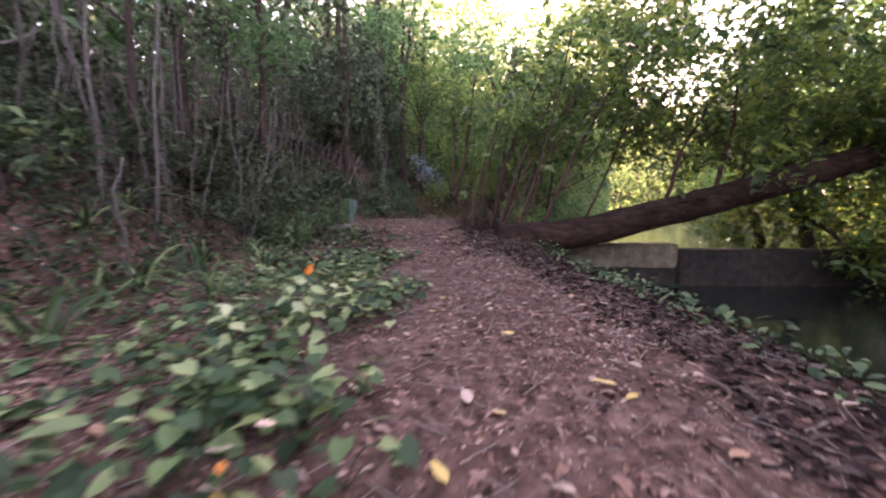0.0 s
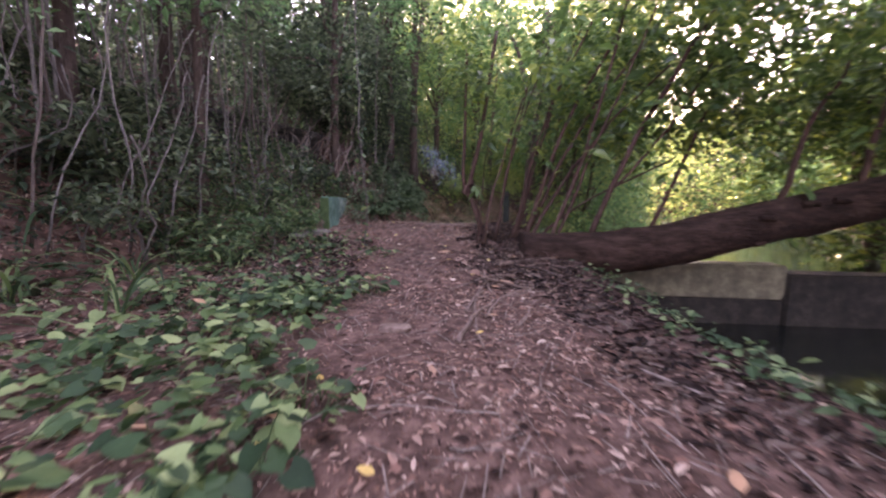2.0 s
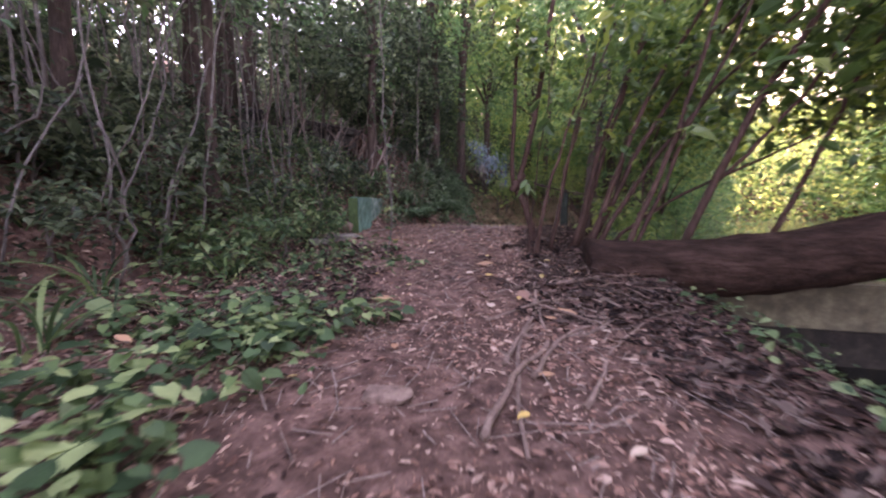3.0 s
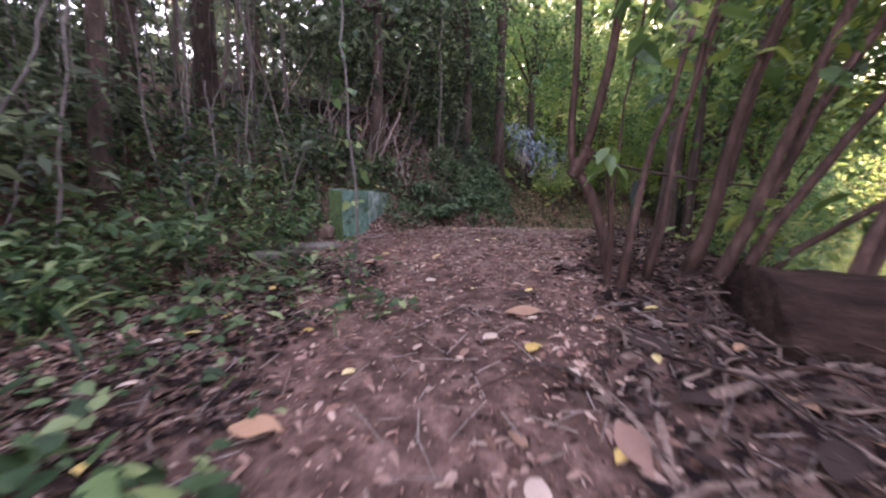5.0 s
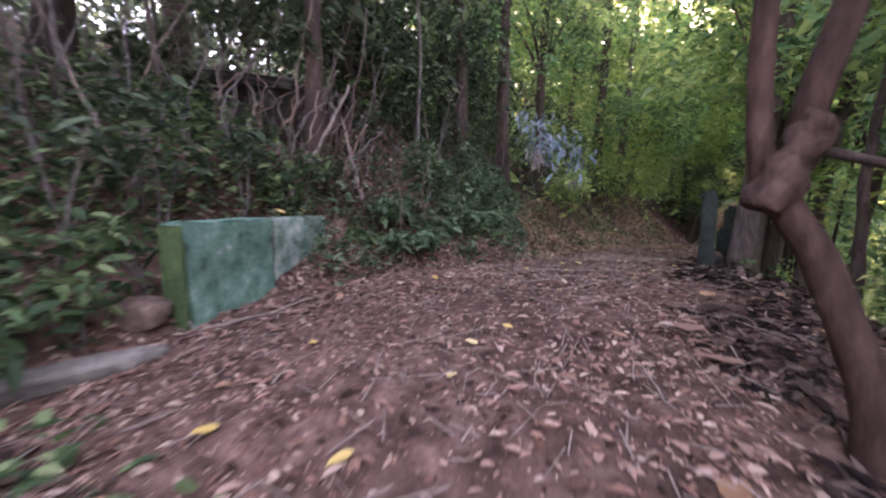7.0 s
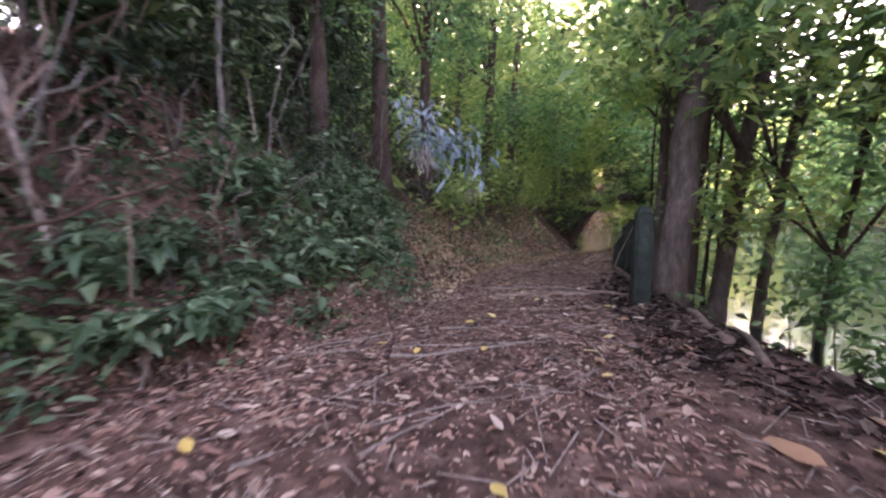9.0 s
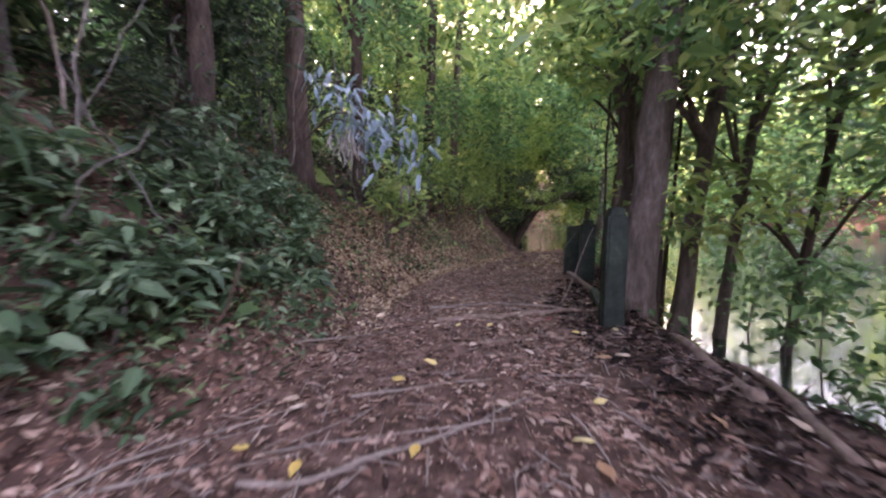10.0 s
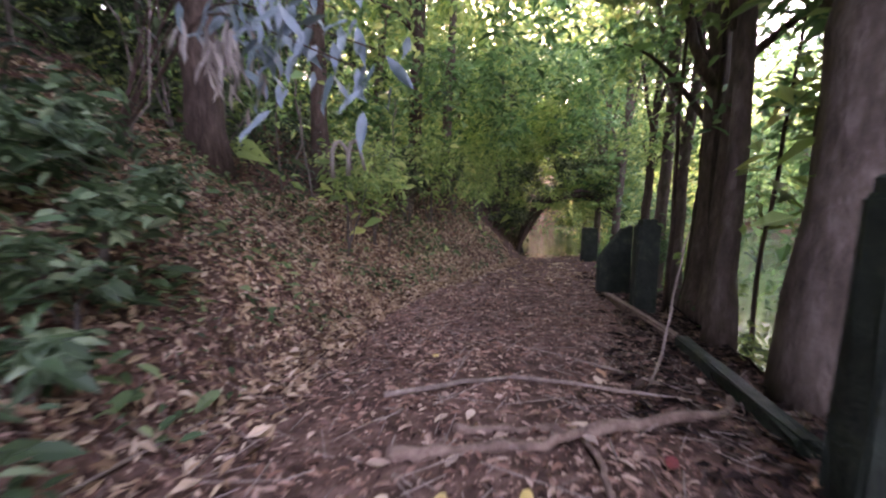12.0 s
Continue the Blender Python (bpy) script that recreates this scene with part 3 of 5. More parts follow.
def bush(label, x, y, w, h, n, leaf_mat, leaf=.12, ratio=.45, group="bank bushes", full=False):
    t = thing("bush", label, "bush", group, at=(x, y, gz(x, y) - .03))
    k = max(2, int(w * 3))
    cs = []
    for i in range(k):
        a = rng.uniform(0, 6.28)
        d = w * .5 * rng.uniform(0, 1)
        top = np.array((d * math.cos(a), d * math.sin(a), h * rng.uniform(.45, 1)))
        piece("stem", tube("stem", [(0, 0, 0), top * (.4, .4, .55), top], .016, .006, M_VINE, 7, 5, .05), t)
        cs.append(clump(top, w * rng.uniform(.25, .42), n // k, .8))
    piece("foliage", leaves("foliage", np.concatenate(cs), leaf, leaf_mat, ratio, .3, full=full), t)
    return t


for i in range(58):
    y = rng.uniform(1.0, 27)
    k = rng.uniform(1.2, 5.0) if y < 13 else rng.uniform(.9, 4.5)
    x = float(path_left(y)) - k
    if abs(y - 12.3) < 1.6 and k < 1.3 or 12.2 < y < 15.6 and k < 2.6 or y > 16.5 and k < 1.8:
        continue
    bush("dark green leafy undergrowth on the bank", x, y, rng.uniform(.8, 1.6), rng.uniform(.6, 1.7), 420, M_BUSH if i % 3 else M_COVER, rng.uniform(.09, .16))
for i in range(26):
    y = 22 + i * .95
    x = float(path_left(y)) - rng.uniform(.7, 2.2)
    bush("sunlit yellow-green bush leaning over the trail", x, y, rng.uniform(1.2, 2.0), rng.uniform(1.2, 2.8), 520, M_BRIGHT, .13, group="trail-side bushes")
for (x, y, w, h) in ((3.3, 15.2, .8, .9), (3.9, 16.2, .9, 1.2), (3.6, 14.2, .9, 1.0), (4.4, 17.0, .8, 1.3), (5.0, 18.2, 1.0, 1.5), (4.6, 15.4, .9, 1.3)):
    bush("leafy green bush leaning over the water", x, y, w, h + max(0.0, RIVER - gz(x, y)), 150, M_CANOPY, .12, group="river-side bushes")
for i in range(30):
    y = rng.uniform(11.6, 32)
    y = y if not 13.6 < y < 18.6 else y + 5.5
    x = float(path_right(y)) + rng.uniform(.5, 1.5)
    bush("light green river-side bush", x, y, rng.uniform(.8, 1.5), rng.uniform(.6, 1.6), 320, M_CANOPY if i % 2 else M_BRIGHT, .12, group="river-side bushes")


def wood(name, label, n, box, keep, size, material, seed, gap=0.0):
    """The leaf mass of deep woods inside a box, with clumps and gaps."""
    x0, x1, y0, y1, h0, h1 = box
    x, y, h = rng.uniform(x0, x1, n), rng.uniform(y0, y1, n), rng.uniform(h0, h1, n)
    c = np.sin(1.1 * x + seed) * np.sin(1.3 * y + 2 * seed) + np.sin(1.5 * h + .7 * x - seed) * np.sin(.9 * y - .8 * h) + .6 * np.sin(2.9 * x + 2.3 * h) * np.sin(2.7 * y + 1.1 * h + seed)
    ok = keep(x, y, h) & (c > gap + rng.normal(0, .35, n))
    pos = np.stack([x, y, h + np.maximum(ground_z(x, y), RIVER)], 1)[ok]
    return tagged(new(name, leaves(name, pos, size, material, .5, .35, .7)), label, "woods", kind="stuff")


wood("bank_woods", "dense dark leaves of the forest above the bank", 88000, (-15, -3, -3, 27, .2, 12), lambda x, y, h: (x < path_left(y) - 2.6 - .25 * np.maximum(2.5 - h, 0)) & ~((y > 10.8) & (y < 15.2) & (x > -7.6) & (h < 2.6)), .17, M_BUSH, 1.0, .3)
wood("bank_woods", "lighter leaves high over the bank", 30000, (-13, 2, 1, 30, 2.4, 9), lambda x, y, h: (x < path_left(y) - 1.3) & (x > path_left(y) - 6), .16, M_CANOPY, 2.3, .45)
wood("bank_undergrowth", "dark tangled leaves low on the bank", 44000, (-8, -2, 1, 16.5, .05, 2.3), lambda x, y, h: (x < path_left(y) - .75 - .3 * h - .8 * (y < 8) - .45 * (np.abs(y - 12.4) < 1.3) - .9 * (y > 13)) & (patchy(x, y) > -.1) & ~((y > 11) & (y < 15.4) & (h > .5)), .1, M_BUSH, 2.9, .1)
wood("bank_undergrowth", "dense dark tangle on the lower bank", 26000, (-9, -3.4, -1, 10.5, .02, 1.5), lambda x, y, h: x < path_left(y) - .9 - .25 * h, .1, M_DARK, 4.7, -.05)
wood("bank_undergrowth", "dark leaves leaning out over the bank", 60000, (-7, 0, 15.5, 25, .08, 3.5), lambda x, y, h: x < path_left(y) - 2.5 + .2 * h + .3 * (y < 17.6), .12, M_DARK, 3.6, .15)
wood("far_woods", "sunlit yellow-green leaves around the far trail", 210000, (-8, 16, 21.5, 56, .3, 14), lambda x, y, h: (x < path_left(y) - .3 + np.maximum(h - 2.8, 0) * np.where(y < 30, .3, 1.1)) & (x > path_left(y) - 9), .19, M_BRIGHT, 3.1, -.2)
wood("far_woods", "green leaves between the far trail and the river", 120000, (3, 26, 20, 58, .1, 8), lambda x, y, h: (x > path_right(y) + .6 - np.maximum(h - 2.8, 0) * .6) & (x < path_right(y) + 5), .17, M_CANOPY, 4.2, .0)
wood("far_woods", "high crowns between the far trail and the river", 100000, (5, 24, 30, 50, 5, 24), lambda x, y, h: (x > path_right(y) - 2.5) & (x < path_right(y) + 6), .25, M_BRIGHT, 2.7, -.25)
wood("far_woods", "pale woods closing the far end of the trail", 60000, (-24, 60, 52, 82, .0, 15), lambda x, y, h: ~((x > path_left(y) - 5) & (x < path_right(y) + 5) & (h < 5)), .6, M_BRIGHT, 5.0, -.4)
# leaves in haze colour fill the opening where the trail ends
wood("far_woods", "thicket paled for haze at the far end of the trail", 9000, (8, 34, 52, 66, .0, 6), lambda x, y, h: (x > path_left(y) - 5) & (x < path_right(y) + 5) & ~((x > path_left(y) - .3) & (x < path_right(y) + .3) & (h < 3) & (y < 60)), .4, M_HAZE, 5.0, -.4)
wood("far_bank_woods", "bright green woods on the far river bank", 80000, (17, 62, -12, 66, -.3, 15), lambda x, y, h: (x > path_right(y) + 17.5) & (x < path_right(y) + 28) & (h < np.where(y < 14, 6, 9.5)), .42, M_CANOPY, 6.1, -.2)
wood('far_bank_woods', 'pale green leaf sprays along the far river bank', 60000, (17, 60, -12, 66, -.3, 11), lambda x, y, h: (x > path_right(y) + 17) & (x < path_right(y) + 25) & (h < np.where(y < 16, 6, 9)), .36, M_BROAD, 1.3, .1)
wood("bank_woods", "deep woods behind the bank", 60000, (-40, -12, -16, 66, 0, 8.5), lambda x, y, h: h > 0, .55, M_BUSH, 7.7, -.25)
wood("overhang", "leafy branches hanging over the river side", 36000, (1.5, 11, 13, 26, 2.6, 9), lambda x, y, h: (x > path_right(y) + .1) & (x < path_right(y) + 5), .15, M_BRIGHT, 8.3, .4)
wood("overhang", "dark leafy boughs hanging over the weir", 36000, (6.5, 16, 8, 16, .9, 10), lambda x, y, h: x - 8.3 > .55 * (y - 9) - .45 * h, .2, M_BROAD, 9.4, .0)
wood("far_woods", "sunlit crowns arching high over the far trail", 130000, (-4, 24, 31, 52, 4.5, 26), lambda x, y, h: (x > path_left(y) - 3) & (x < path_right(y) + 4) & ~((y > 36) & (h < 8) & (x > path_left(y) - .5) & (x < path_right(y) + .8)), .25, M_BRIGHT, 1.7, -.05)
wood("overhang", "broad leaves around the leaning stems", 10000, (1.0, 7, 9, 14, 2.9, 7), lambda x, y, h: x > 1.3 + .3 * (h - 2), .19, M_BROAD, 5.5, .45)
# mostly unseen boughs, added to shade the trail's river side
wood("overhang", "dark boughs high over the pool, extended out of view for shade", 34000, (4, 13, -4, 8.5, 4.3, 9.5), lambda x, y, h: x > 3, .2, M_BROAD, 6.6, .0)
wood("overhang", "leaf sprays hanging low over the water", 22000, (3.0, 9, 14.5, 22, .5, 6), lambda x, y, h: x > path_right(y) + 1.1, .13, M_CANOPY, 1.9, .45)
wood("bank_woods", "woods beyond the top of the bank", 70000, (-14, 4, 24, 58, 0, 12), lambda x, y, h: x < path_left(y) - 6.5, .36, M_CANOPY, 5.2, -.2)
wood("overhang", "broad leaves hanging over the trail edge", 3500, (.75, 4, 8.6, 11.5, 2.9, 5.2), lambda x, y, h: x > .5 + .3 * h, .18, M_BROAD, 7.1, .2)
wood("overhang", "broad dark leaf clusters above the leaning trunk", 30000, (3.4, 9, 11, 17, 3.0, 9), lambda x, y, h: x > 2.2 + .35 * (h - 2), .2, M_BROAD, 3.3, .15)
wood("overhang", "yellow-green leaves over the bend of the trail", 26000, (-3, 5, 19, 29, 6, 16), lambda x, y, h: x > path_left(y) - 3, .17, M_BRIGHT, 2.1, .25)
wood("far_bank_woods", "tall crowns along the far river bank", 60000, (18, 50, 13, 52, 3, 18), lambda x, y, h: (x > path_right(y) + 17) & (x < path_right(y) + 23), .5, M_CANOPY, 3.9, -.3)
wood("far_woods", "sunlit crowns above the bank at the bend", 60000, (-7, 5, 29, 40, 6, 22), lambda x, y, h: x < path_left(y) - 1, .26, M_BRIGHT, 2.9, .0)
# never in view: added to hold back low sky light from behind
wood("rear_woods", "unseen woods added behind the start of the trail", 22000, (-20, 26, -15, -3.5, 0, 4.5), lambda x, y, h: (np.abs(x) > 1.6) | (h > 3), .48, M_BUSH, 4.4, -.2)


for i in range(64):
    y = rng.uniform(4.5, 17)
    x = float(path_left(y)) - rng.uniform(1.4, 5.0)
    h, r = rng.uniform(3.5, 7), rng.uniform(.012, .034)
    dx = rng.normal(0, .35)
    t = thing("sapling", "thin pale upright sapling on the bank", "sapling", "saplings", at=(x, y, gz(x, y) - .04))
    piece("stem", tube("stem", [(0, 0, 0), (dx * .3, rng.normal(0, .1), h * .4), (dx, rng.normal(0, .2), h)], r, r * .5, M_VINE if i % 3 else M_BARK_GREY, 14, 6, .1), t)
    piece("foliage", leaves("foliage", clump((dx * .7, 0, h * .7), 1.0, 60, 1.4), .12, M_BUSH, .45), t)
stems("slim straight poles beside the tall trees", (3.9, 19.0), [(-.2, .2, .2, .1, 6, .03), (.1, -.2, .5, 0, 6, .035), (.3, .2, .35, .1, 6, .025), (.0, .6, .2, .2, 6.5, .04), (.6, -.1, .9, .1, 6, .03), (-.3, .9, .1, .1, 6, .03)], M_CANOPY, M_BARK_DARK, n_leaf=30)
for (x, y, w, h) in ((-2.2, 16.5, .8, .6), (-2.6, 17.1, .9, .9), (-2.3, 14.5, .5, .5), (-2.6, 14.6, .55, .5), (-2.9, 14.2, .6, .5), (-2.45, 14.05, .5, .4), (-2.85, 13.7, .5, .4), (-3.3, 14.9, .8, .9), (-3.2, 15.5, .8, 1.0), (-1.7, 18.2, .6, .5), (-2.0, 18.5, .7, .6), (-1.5, 17.7, .5, .45), (-2.3, 18.9, .8, .8), (-1.9, 19.2, .6, .5), (-1.4, 17.3, .45, .4), (-1.75, 16.3, .5, .5), (-1.95, 16.75, .6, .6), (-2.2, 17.15, .7, .7), (-2.45, 17.6, .7, .8), (-2.6, 18.0, .8, .8), (-2.25, 14.9, .5, .35), (-2.0, 15.4, .5, .4), (-1.85, 15.9, .5, .35), (-2.5, 15.6, .6, .5), (-1.95, 16.5, .6, .45), (-3.0, 17.7, 1.1, 1.2), (-3.3, 18.4, 1.1, 1.4), (-2.1, 15.7, .7, .45), (-2.8, 15.3, .9, .7), (-3.2, 16.4, 1.2, 1.5), (-1.6, 16.75, .55, .4), (-1.9, 17.35, .7, .6), (-2.1, 17.9, .8, .8), (-2.4, 18.3, 1.0, 1.2), (-2.3, 17.1, .9, .9), (-3.3, 10.5, .9, .8), (-3.6, 11.2, 1.0, 1.1), (-3.9, 11.9, 1.0, 1.3), (-3.5, 12.6, .8, 1.1), (-4.2, 10.9, 1.1, 1.4), (-3.6, 9.8, 1.0, 1.0), (-3.1, 9.2, .8, .6), (-3.15, 11.0, .6, .5), (-3.3, 11.5, .7, .7), (-3.6, 11.8, .9, .9), (-3.35, 13.3, .8, .8), (-3.0, 10.2, .6, .5)):
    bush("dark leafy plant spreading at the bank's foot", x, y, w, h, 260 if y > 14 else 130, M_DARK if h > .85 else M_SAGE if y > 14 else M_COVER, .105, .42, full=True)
wood("bank_undergrowth", "dark boughs hanging over the roots and the wall", 10000, (-6, -2.4, 13.4, 16.6, 1.6, 5), lambda x, y, h: x < path_left(y) - .8, .13, M_BUSH, 1.2, .1)
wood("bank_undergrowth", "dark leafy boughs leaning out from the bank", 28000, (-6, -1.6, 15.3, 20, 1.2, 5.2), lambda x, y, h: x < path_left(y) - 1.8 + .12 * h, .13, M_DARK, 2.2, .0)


# ---------------------------------------------------------------- built things
def pillar(x, y, w, d, h, turn, lean=0, slant=0.0, cap=True):
    t = thing("pillar", "dark green painted concrete fence pillar, worn and mossy", "pillar", "fence pillars", at=(x, y, gz(x, y) - .06))
    t.rotation_euler = (0, radians(lean), radians(turn))
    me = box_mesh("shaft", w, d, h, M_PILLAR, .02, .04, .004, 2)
    if slant:
        for v in me.vertices:
            if v.co.z > h * .5:
                v.co.z -= slant * max(0.0, (w * .25 - v.co.x)) / w
    piece("shaft", me, t)
    if cap:
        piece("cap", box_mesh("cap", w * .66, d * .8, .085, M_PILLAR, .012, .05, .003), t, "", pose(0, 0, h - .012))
    return t


pillar(1.84, 16.72, .21, .17, 1.24, -12)
pillar(3.3, 19.95, .28, .2, 1.2, -14)
pillar(3.75, 21.3, .52, .16, 1.2, -16, slant=.75, cap=False)
pillar(6.45, 26.8, .5, .2, 1.15, -18, cap=False)


def plank(label, a, b, w, h, material, name="edging_board"):
    d = math.dist(a, b)
    m = ((a[0] + b[0]) / 2, (a[1] + b[1]) / 2)
    t = tagged(new(name, box_mesh(name, d, w, h, material, .012, 0, .004, 3)), label, "board", "trail edging")
    rise = math.atan2(gz(*b) - gz(*a), d)
    t.matrix_basis = pose(m[0], m[1], (gz(*a) + gz(*b)) / 2 - .03, 0, -math.degrees(rise), math.degrees(math.atan2(b[1] - a[1], b[0] - a[0])))
    return t


plank("green painted edging beam along the trail's edge", (1.98, 17.0), (2.7, 18.6), .11, .12, M_PILLAR)
plank("mossy brown edging beam at the trail's edge", (2.72, 18.68), (3.4, 20.9), .1, .1, M_ROOT)

kerb = thing("retaining_wall", "low retaining wall of two panels in worn green paint", "wall", at=(-3.03, 12.45, gz(-2.7, 12.5) - .18))
for i, y in enumerate((-.48, .47)):
    piece("panel", box_mesh("panel", .2, .92, .93, M_GREENWORN if i else M_GREENPAINT, .02, .0, .006, 3), kerb, ("", "panel worn to pale concrete")[i], pose(-.08 + i * .015, y, 0, 0, 0, -3))
kerb.rotation_euler = (0, 0, radians(7))
piece("joint", box_mesh("joint", .17, .035, .86, M_RUIN, .004), kerb, "dark open joint", pose(-.07, -.01, 0, 0, 0, -3))
piece("moss_end", box_mesh("moss_end", .21, .02, .9, M_MOSS, .006, 0, .004, 2), kerb, "mossy end face", pose(-.1, -.952, 0, 0, 0, -3))
ruin = thing("ruined_wall", "blackened ruined concrete wall half hidden on the bank", "wall", at=(-7.0, 14.9, 2.0))
ruin.rotation_euler = (0, radians(13), radians(-4))
piece("slab", box_mesh("slab", 4.6, .3, 1.75, M_RUIN, .04, 0, .02, 5), ruin)
piece("coping", box_mesh("coping", 4.8, .55, .17, M_RUIN, .03, 0, .015, 5), ruin, "", pose(0, -.06, 1.752))


def stone(label, x, y, sx, sy, sz, turn, material=M_STONE):
    bm = bmesh.new()
    bmesh.ops.create_icosphere(bm, subdivisions=3, radius=1)
    o = Vector((x * 3, y * 3, 1))
    for v in bm.verts:
        k = 1 + .22 * noise.noise(v.co * 1.3 + o) + .08 * noise.noise(v.co * 4 + o)
        c = v.co.normalized()
        c = Vector([math.copysign(abs(a) ** .6, a) for a in c])
        v.co = Vector((c.x * sx, c.y * sy, c.z * sz)) * k * .8
    me = bpy.data.meshes.new("stone")
    bm.to_mesh(me)
    bm.free()
    me.materials.append(material)
    t = tagged(new("stone", me), label, "stone", "loose stones")
    t.matrix_basis = pose(x, y, gz(x, y) + sz * .35, 0, 0, turn)
    return t


stone("long pale concrete fragment lying at the bank's foot", -2.95, 10.85, .5, .13, .1, 70)
stone("brown stone beside the retaining wall", -3.15, 11.35, .2, .16, .14, 20, M_ROOT)
stone("flat brown stone on the trail", -.28, 6.2, .19, .1, .05, 5, M_ROOT)
stone("pale stone in the ground cover", -3.1, 10.2, .22, .14, .1, 40)


# ---------------------------------------------------------------- forest floor
def litter(name, label, n, x0, x1, y0, y1, keep, size, material, lift=.006, tilt=.16):
    x, y = rng.uniform(x0, x1, n), rng.uniform(y0, y1, n)
    ok = keep(x, y)
    x, y = x[ok], y[ok]
    e = .05
    z = ground_z(x, y)
    nx, ny = -(ground_z(x + e, y) - z) / e, -(ground_z(x, y + e) - z) / e
    a = rng.uniform(0, 6.283, len(x))
    nor = np.stack([nx + rng.normal(0, tilt, len(x)), ny + rng.normal(0, tilt, len(x)), np.ones(len(x))], 1)
    way = np.stack([np.cos(a), np.sin(a), np.zeros(len(x))], 1)
    nor = unit(nor)
    way = unit(way - nor * (way * nor).sum(1, keepdims=True))
    ln = size * np.exp(np.clip(rng.normal(0, .42, len(x)), -1, .62))
    v, f = leaf_arrays(np.stack([x, y, z + lift], 1), way, nor, ln, ln * rng.uniform(.28, .55, len(x)), size > .03 and lift < .01)
    return tagged(new(name, mesh_of(name, v, f, material)), label, "leaf litter", kind="stuff")


def on_trail(x, y):
    d = np.minimum(x - path_left(y), path_right(y) - x)
    return rng.uniform(size=len(x)) < np.clip(.74 - .18 * d + .3 * patchy(x, y, 1.6) + .012 * (y - 6), .2, .92) * (d > -.6) * np.where((path_right(y) - x < .75 + .3 * patchy(x, y, 2)) | ((x > .5 + .25 * patchy(x, y, 2)) & (y > 7.6) & (y < 13)), .22, 1)


def on_bank(x, y):
    return x < path_left(y) + .3


litter("leaf_litter", "brown and tan fallen leaves trodden into the trail", 120000, -3.2, 4.6, .2, 24, on_trail, .054, M_LITTER)
litter("leaf_litter", "brown fallen leaves lying on the bank", 60000, -7, 4, .2, 29, on_bank, .066, M_LITTER, .015, .35)
# paled litter sets in gradually with distance, standing in for light there
litter("leaf_litter", "tan curled leaves, paled for light, heaped on the bend of the bank", 85000, -3.4, 4, 16.4, 29, lambda x, y: (x < path_left(y) + .5) & (x > path_left(y) - 2.6) & (rng.uniform(size=len(x)) < (y - 16.4) / 3), .072, M_DRYLITTER, .03, .6)
litter("leaf_litter", "dry leaf crumbs on the trail", 120000, -2.5, 3.5, .5, 21, on_trail, .022, M_LITTER, .006)


litter("leaf_litter", "fallen leaves paled for light along the far trail", 26000, 0, 24, 22, 62, lambda x, y: (x > path_left(y) - .5) & (x < path_right(y)), .12, M_DRYLITTER, .02, .3)


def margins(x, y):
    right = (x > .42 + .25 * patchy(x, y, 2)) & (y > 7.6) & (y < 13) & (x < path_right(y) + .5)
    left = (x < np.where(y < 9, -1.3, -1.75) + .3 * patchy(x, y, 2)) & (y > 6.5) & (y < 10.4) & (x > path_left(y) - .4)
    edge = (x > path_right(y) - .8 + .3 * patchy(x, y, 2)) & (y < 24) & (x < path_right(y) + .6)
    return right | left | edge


# shade along the margins is put into the colour of this damp litter
litter("damp_litter", "damp decayed leaves, darkened for shade, along the trail margins", 90000, -3.4, 4.6, .3, 24, margins, .08, M_HUMUS, .014, .3)


def cover(x, y):
    edge = -.85 + .25 * np.sin(1.9 * y) + .2 * np.sin(4.1 * y + 1) - .16 * np.maximum(y - 5, 0)
    return (y < 10.5) & (rng.uniform(size=len(x)) < np.clip((edge + .45 - x) / 1.3, 0, .8) * np.clip(.75 + .6 * patchy(x, y, 1.8), .25, 1))


def herbs(name, label, n, x0, x1, y0, y1, keep, size, height, material, full=True, ratio=.7):
    x, y = rng.uniform(x0, x1, n), rng.uniform(y0, y1, n)
    ok = keep(x, y)
    x, y = x[ok], y[ok]
    pos = np.stack([x, y, ground_z(x, y) + rng.uniform(.03, 1, len(x)) ** 1.4 * height], 1)
    return tagged(new(name, leaves(name, pos, size, material, ratio, .2, .45, full)), label, "plants", kind="stuff")


herbs("ground_cover", "low heart-leaved creepers covering the trail side", 8000, -4.6, .0, 0, 10.5, cover, .1, .2, M_COVER)
herbs("ground_cover", "small herbs scattered over the bank", 30000, -6.5, 3, 8, 27, lambda x, y: (x < path_left(y) - .1) & (patchy(x, y, 1.2) > -.15), .055, .3, M_COVER, False, .5)
herbs("ground_cover", "low green plants on the river edge", 2600, 1.6, 4.2, .5, 8.5, lambda x, y: (x > path_right(y) - .25) & (x < path_right(y) + 1.1), .07, .22, M_COVER)
herbs("ground_cover", "broad-leaved plants at the foot of the bank", 9000, -4.4, -1.1, 12.9, 17.6, lambda x, y: (x < path_left(y) + .1) & (x > path_left(y) - 1.4) & (patchy(x, y, 1.3) > -.1), .1, .4, M_SAGE, True, .45)
herbs("ground_cover", "leafy weeds around the retaining wall", 9000, -5.4, -2.3, 8, 13.5, lambda x, y: x < path_left(y) - .1 - .5 * (abs(y - 12.3) < 1.2), .1, .7, M_COVER, True, .5)
herbs("ground_cover", "thin herbs and seedlings on the leaf-strewn bank", 22000, -3.6, 3.6, 15, 28, lambda x, y: (x < path_left(y) + .1) & (x > path_left(y) - 2.6) & (patchy(x, y, 1.7) > .0), .085, .24, M_COVER, True, .5)
